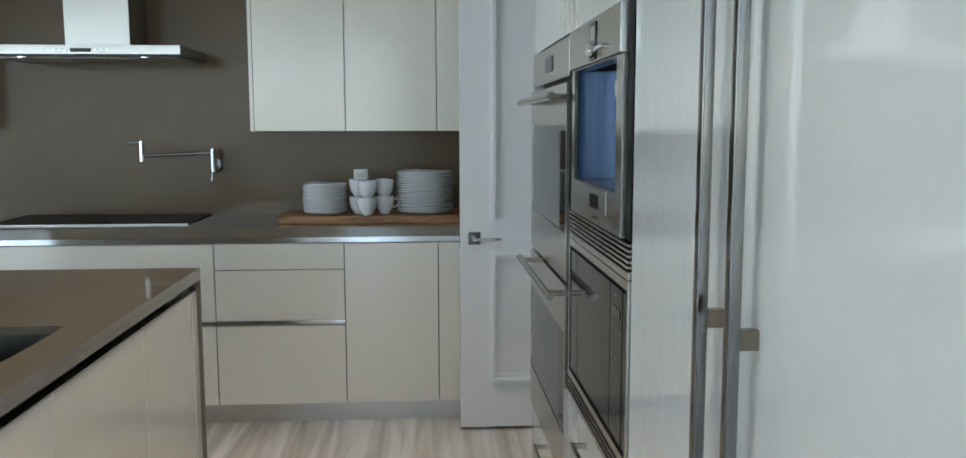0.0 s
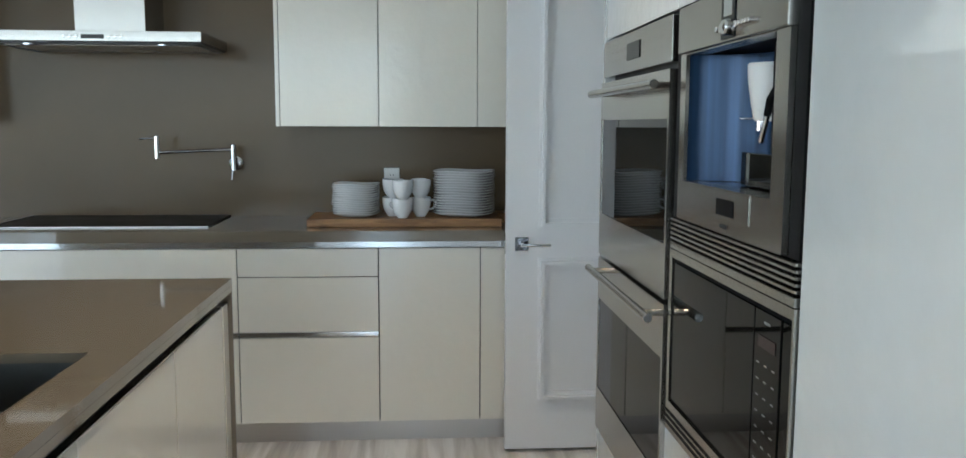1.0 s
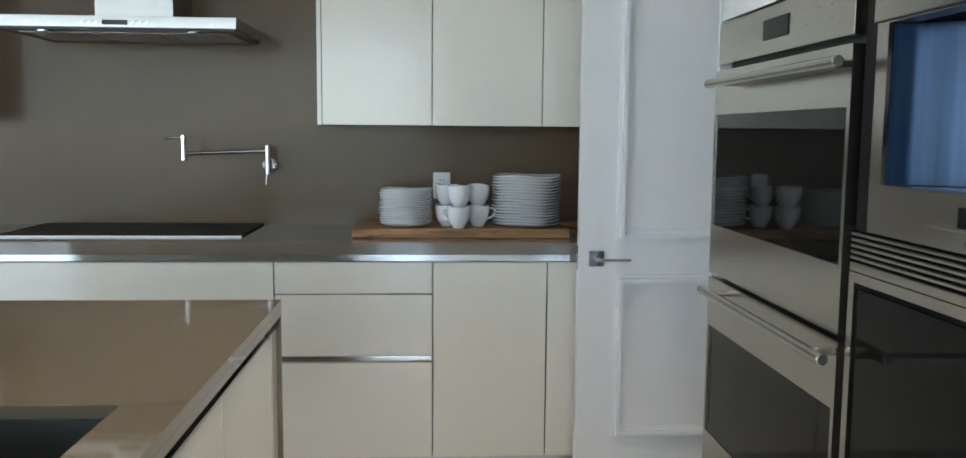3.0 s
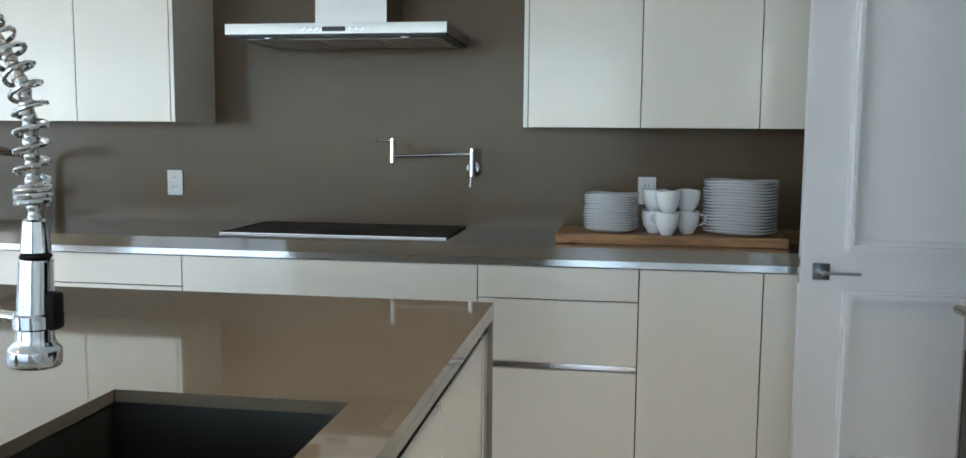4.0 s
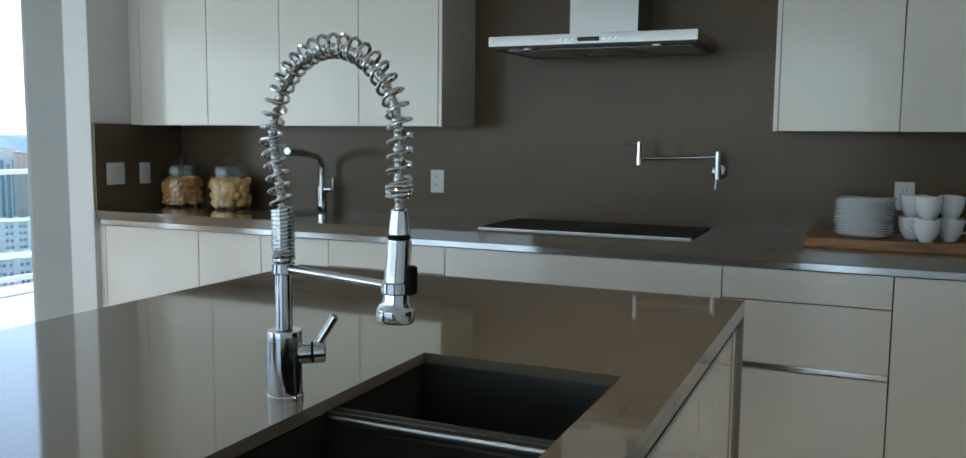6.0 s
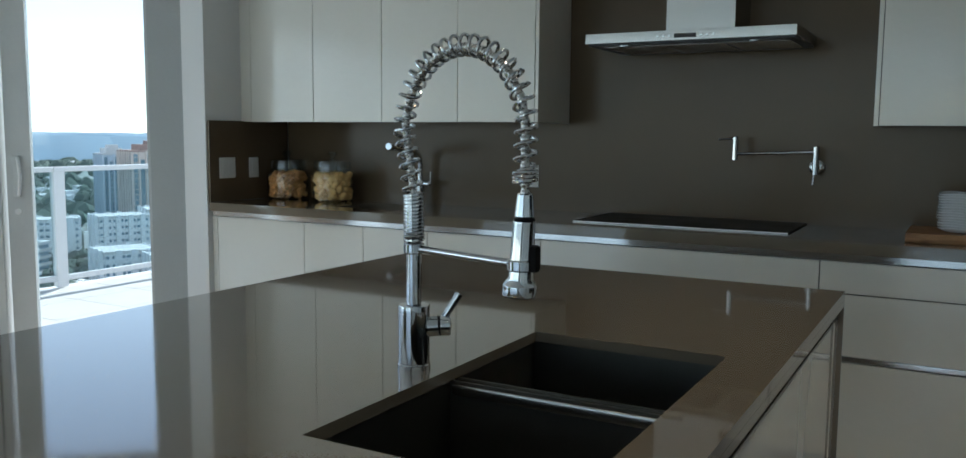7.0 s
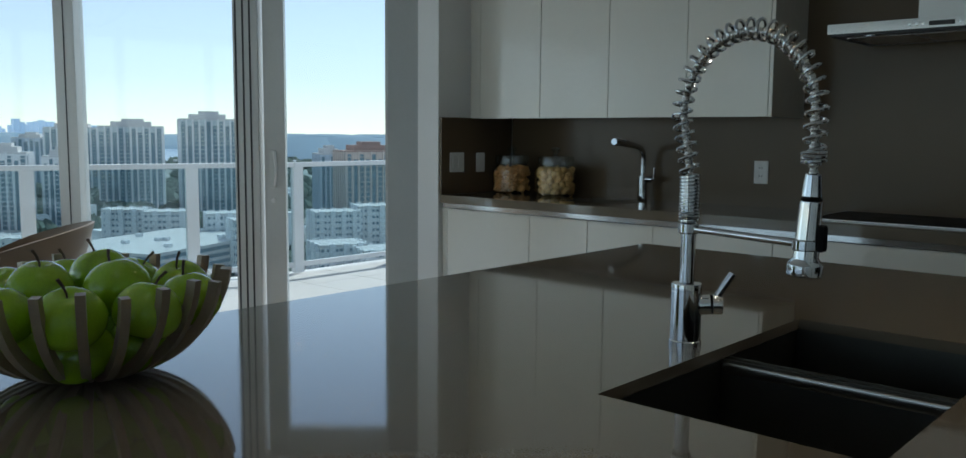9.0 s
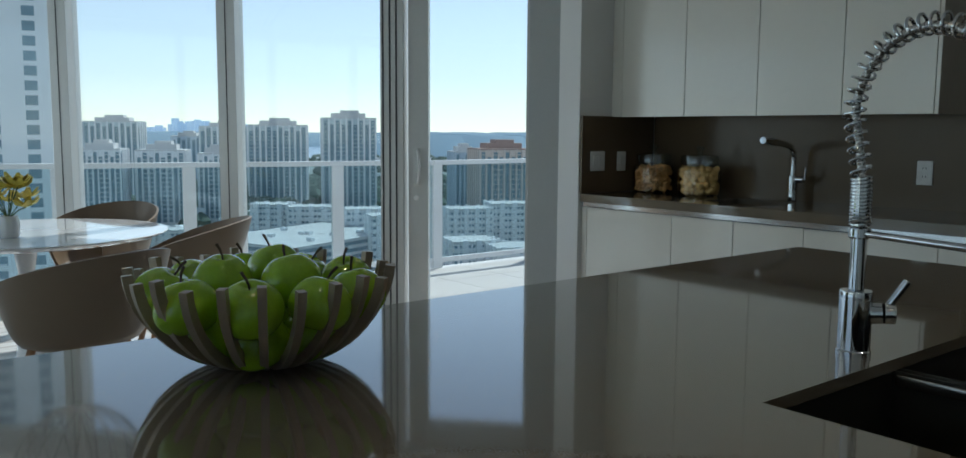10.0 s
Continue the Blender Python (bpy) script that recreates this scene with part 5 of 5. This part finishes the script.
def tower(px0, px1, depth, z_top, thick, floors, cols, wall, turn=0.0, label="", roof=None, crown=True, balcony=True, bottom=GZ, keep=None):
    """A block of flats: walls, window bands set into them, balcony slabs and a roof."""
    w = (px1 - px0) / 1412 * depth
    x, y = out_at((px0 + px1) / 2, depth)
    b = thing("apartment_building", (x, y, bottom), label, "building", "far apartment buildings")
    M = Matrix.Translation((x, y, 0)) @ Matrix.Rotation(radians(FACE + turn), 4, "Z")
    h = z_top - bottom
    fh = h / floors
    bm = box(bmesh.new(), -w / 2, w / 2, -thick / 2, thick / 2, bottom, z_top)
    bm.transform(M)
    part("wall", bm, wall, b, smooth=False)
    gl, sl, pr = bmesh.new(), bmesh.new(), bmesh.new()
    faces = ((cols, w, thick, 0), (cols, w, thick, 180)) + (() if keep else ((max(2, int(thick * cols / w)), thick, w, 90), (max(2, int(thick * cols / w)), thick, w, 270)))
    for n, wide, deep, turned in faces:
        cw = wide / n
        spin = Matrix.Rotation(radians(turned), 4, "Z")
        g1, s1, p1 = bmesh.new(), bmesh.new(), bmesh.new()
        for i in keep or range(n):
            xa = -wide / 2 + cw * i
            if crown and not keep:
                lean = 0.20 if i % 3 else 0.10
                box(g1, xa + cw * lean, xa + cw * (1 - lean), deep / 2 - 0.2, deep / 2 + 0.1, bottom + fh, z_top - fh * (0.4 + i % 2))
                box(p1, xa - cw * 0.12, xa + cw * 0.14, deep / 2, deep / 2 + 1.0, bottom, z_top + (1.0 if i % 2 else 0.2))
                for f in range(1, floors):
                    if i % 3 != 1:
                        box(s1, xa + cw * 0.16, xa + cw * 0.86, deep / 2, deep / 2 + 0.8, bottom + fh * f, bottom + fh * (f + 0.14))
            else:
                for f in range(floors):
                    za = bottom + fh * (f + 0.30)
                    box(g1, xa + cw * (0.0 if keep else 0.16), xa + cw * (1.0 if keep else 0.84 if i % 4 else 0.60), deep / 2 - 0.2, deep / 2 + 0.06, za, za + fh * (0.66 if keep else 0.52))
                    if balcony and (i > 3 if keep else i % 3 != 1):
                        box(s1, xa + cw * 0.06, xa + cw * 0.94, deep / 2 + 0.05, deep / 2 + 1.2, za - fh * 0.12, za + fh * 0.14)
                if not keep and i % 3 == 1:
                    box(p1, xa - cw * 0.1, xa + cw * 1.1, deep / 2, deep / 2 + 1.6, bottom, z_top + 1.8)
        for part_bm, whole in ((g1, gl), (s1, sl), (p1, pr)):
            part_bm.transform(M @ spin)
            me = bpy.data.meshes.new("facade")
            part_bm.to_mesh(me)
            part_bm.free()
            whole.from_mesh(me)
            bpy.data.meshes.remove(me)
    tagged(part("windows", gl, FAR_GLASS, b, "dark window glass", smooth=False), kind="stuff")
    for nm, whole in (("balconies", sl), ("piers", pr)):
        if whole.verts:
            tagged(part(nm, whole, HOUSE[0] if nm == "piers" and wall is HOUSE[4] else wall, b, smooth=False), kind="stuff")
        else:
            whole.free()
    bm = bmesh.new()
    box(bm, -w / 2 - 0.4, w / 2 + 0.4, -thick / 2 - 0.4, thick / 2 + 0.4, z_top, z_top + 1.2)
    if crown:
        box(bm, -w * 0.32, w * 0.32, -thick * 0.3, thick * 0.3, z_top + 1.2, z_top + 5)
        box(bm, -w * 0.2, w * 0.15, -thick * 0.2, thick * 0.2, z_top + 5, z_top + 7.5)
    bm.transform(M)
    part("roof", bm, roof or ROOF, b, smooth=False)
    return b


bm = bmesh.new()
S = 4600
vs_ = [bm.verts.new((x, y, GZ)) for x, y in ((-S, -S), (S, -S), (S, S), (-S, S))]
bm.faces.new(vs_)
solo("ground", bm, GROUND, "hazy low city ground with trees and streets", "ground", kind="structure", smooth=False)


def patch(name, corners, z, mat, label, category):
    bm = bmesh.new()
    bm.faces.new([bm.verts.new((*out_at(px, d), z)) for px, d in corners])
    solo(name, bm, mat, label, category, kind="structure", smooth=False)


patch("water", [(-600, 2300), (700, 2300), (640, 4200), (-600, 4200)], GZ + 0.5, WATER, "pale blue bay behind the towers", "water")
patch("water", [(700, 900), (860, 760), (900, 860), (720, 1050)], GZ + 0.4, WATER, "strip of pale blue canal", "water")
patch("road", [(120, 420), (420, 330), (430, 350), (120, 450)], GZ + 0.3, ROAD, "grey street far below", "road")
patch("road", [(330, 330), (900, 300), (900, 318), (330, 350)], GZ + 0.35, ROAD, "grey street far below", "road")
patch("road", [(640, 380), (900, 350), (900, 430), (660, 455)], GZ + 0.25, ROAD, "grey car park far below", "road")

W, C, P, B, G = HOUSE
for a in (
        (523, 606, 760, 11, 26, 24, 9, G, 14, "pale high-rise block with a stepped roof"),
        (407, 497, 820, 5, 28, 23, 10, G, 10, "pale high-rise block with a stepped roof"),
        (330, 404, 980, 4, 26, 24, 8, G, 6, "pale high-rise block with balconies"),
        (146, 230, 900, 8, 26, 25, 9, G, 4, "pale high-rise block with balconies"),
        (284, 330, 1150, -8, 26, 20, 6, B, 4, "blue-grey high-rise block of flats"),
        (132, 200, 640, -14, 22, 17, 8, W, 8, "white mid-rise block with balconies"),
        (228, 302, 660, -15, 22, 17, 8, W, 8, "white mid-rise block with balconies"),
        (326, 372, 690, -18, 20, 16, 6, W, 8, "white mid-rise block with balconies"),
        (-60, 30, 760, 0, 24, 22, 8, W, 0, "white mid-rise block with balconies")):
    tower(*a)
tower(766, 856, 640, -12, 30, 17, 9, P, 18, "pinkish high-rise block with red roofs", RED_ROOF)
tower(731, 768, 720, -16, 24, 16, 5, B, 18, "blue-grey high-rise block of flats")
tower(860, 960, 900, -20, 24, 15, 8, W, 18, "pale mid-rise block of flats")
for a in (
        (412, 470, 560, -47, 18, 7, 9, W, -6), (470, 536, 545, -47, 18, 7, 10, W, 3), (560, 622, 520, -46, 18, 7, 10, W, 12), (596, 640, 470, -45, 18, 7, 6, W, 20),
        (722, 792, 505, -44, 20, 8, 12, W, 16), (792, 858, 520, -42, 20, 8, 10, W, 10), (724, 800, 430, -53, 22, 5, 10, W, 18), (796, 862, 415, -54, 22, 5, 9, W, 14),
        (880, 960, 450, -50, 22, 6, 9, W, 10), (140, 190, 520, -56, 16, 4, 7, C, 4), (196, 262, 505, -57, 16, 4, 9, C, 4), (262, 330, 500, -57, 16, 4, 9, C, 8), (60, 136, 520, -56, 16, 4, 9, C, 0), (640, 700, 560, -50, 18, 6, 8, W, 8),
        (900, 985, 540, -46, 20, 7, 10, W, 12), (965, 1060, 470, -51, 22, 6, 10, W, 18), (1010, 1110, 600, -44, 20, 8, 10, W, 10), (870, 940, 370, -60, 20, 3, 8, C, 16), (1000, 1090, 385, -58, 20, 4, 9, W, 20)):
    tower(*a, "white low-rise apartment block with flat roof", crown=False)
tower(-60, 84, 190, 70, 16, 46, 8, W, 22, "tall white residential tower close by", keep=(1, 4, 5))
# parking garage with open decks
gx, gy = out_at(500, 470)
pg = thing("parking_garage", (gx, gy, GZ), "long white parking garage with open decks and pale roof", "building")
M = Matrix.Translation((gx, gy, 0)) @ Matrix.Rotation(radians(FACE - 30), 4, "Z")
for k in range(5):
    bm = box(bmesh.new(), -33, 33, -48, 48, GZ + 1.5 + k * 3.6, GZ + 3.0 + k * 3.6)
    bm.transform(M)
    part("deck", bm, ROOF, pg, smooth=False)
bm = box(bmesh.new(), -32, 32, -47, 47, GZ, GZ + 16)
bm.transform(M)
part("core", bm, FAR_GLASS, pg, smooth=False)
rnd = random.Random(11)
bm = bmesh.new()
for k in range(8):
    x, y = rnd.uniform(-28, 24), rnd.uniform(-42, 38)
    box(bm, x, x + 3.5, y, y + 2.5, GZ + 17.4, GZ + 19.2)
bm.transform(M)
part("plant_room", bm, HOUSE[0], pg, smooth=False)

# parked cars and low roofs
bm = bmesh.new()
for k in range(260):
    x, y = out_at(rnd.uniform(120, 900), rnd.uniform(300, 470))
    if k % 2:
        box(bm, x, x + 1.9, y, y + 4.2, GZ + 0.4, GZ + 1.9)
    else:
        box(bm, x, x + 4.2, y, y + 1.9, GZ + 0.4, GZ + 1.9)
tagged(solo("parked_cars", bm, HOUSE[0], "pale cars parked far below", "cars", smooth=False), kind="stuff")
bm = bmesh.new()
for k in range(420):
    d = rnd.uniform(560, 2100)
    x, y = out_at(rnd.uniform(-250, 1050), d)
    w, l_, h = rnd.uniform(6, 20), rnd.uniform(6, 20), rnd.uniform(4, 14)
    box(bm, x, x + w, y, y + l_, GZ, GZ + h)
tagged(solo("low_houses", bm, HOUSE[0], "low pale houses spread over the town", "houses", smooth=False), kind="stuff")


def clumps(n, lo, hi, z_lo, z_hi, size, px, mat, label):
    """Tree crowns as ragged small clumps."""
    bm = bmesh.new()
    for k in range(n):
        d = rnd.uniform(lo, hi)
        x, y = out_at(rnd.uniform(*px), d)
        s = size * rnd.uniform(0.6, 1.3)
        for j in range(3):
            c = Vector((x + rnd.uniform(-1, 1) * s, y + rnd.uniform(-1, 1) * s, GZ + rnd.uniform(z_lo, z_hi) + s * 0.4))
            ph = rnd.random() * 6
            lathe(bm, [(0.01, -0.7 * s), (0.75 * s, -0.35 * s), (0.95 * s, 0.1 * s), (0.55 * s, 0.6 * s), (0.01, 0.8 * s)], c, n=6, wobble=lambda r, h, a, k2: (r * (1 + 0.3 * math.sin(3 * a + ph + k2)), h + 0.15 * s * math.sin(2 * a + ph)))
    tagged(solo("trees", bm, mat, label, "trees"), kind="stuff")


clumps(1000, 300, 620, 0, 1, 2.8, (60, 1150), TREES, "dark green trees along streets far below")
clumps(1000, 600, 2200, 0, 3, 9.0, (-200, 1100), TREES, "distant dark green trees of the town")
# far land and skyline, with haze put into colour and glow
bm = bmesh.new()
for k in range(300):
    px = rnd.uniform(-300, 1250)
    d = rnd.uniform(2600, 3800) if px > 640 else rnd.uniform(4150, 4300)
    x, y = out_at(px, d)
    s = rnd.uniform(60, 160)
    lathe(bm, [(s * 1.6, 0), (s, rnd.uniform(8, 16) + (50 if px > 640 else 32)), (s * 0.3, rnd.uniform(64, 71) if px > 640 else rnd.uniform(52, 64))], (x, y, GZ), n=9)
tagged(solo("far_land", bm, HAZED_HILL, "low wooded land along the horizon, haze put into its blue glow", "land"), kind="stuff")
bm = bmesh.new()
for k in range(70):
    px = rnd.gauss(310, 45) if k % 3 else rnd.uniform(200, 470)
    x, y = out_at(px, 4250)
    h = 74 + abs(rnd.gauss(0, 14)) + (22 if 285 < px < 345 else 0)
    w = rnd.uniform(7, 16)
    box(bm, x - w, x + w, y - w, y + w, GZ, GZ + h)
tagged(solo("skyline", bm, HAZED_SKYLINE, "downtown skyline on the horizon, haze put into its pale blue glow", "skyline", smooth=False), kind="stuff")
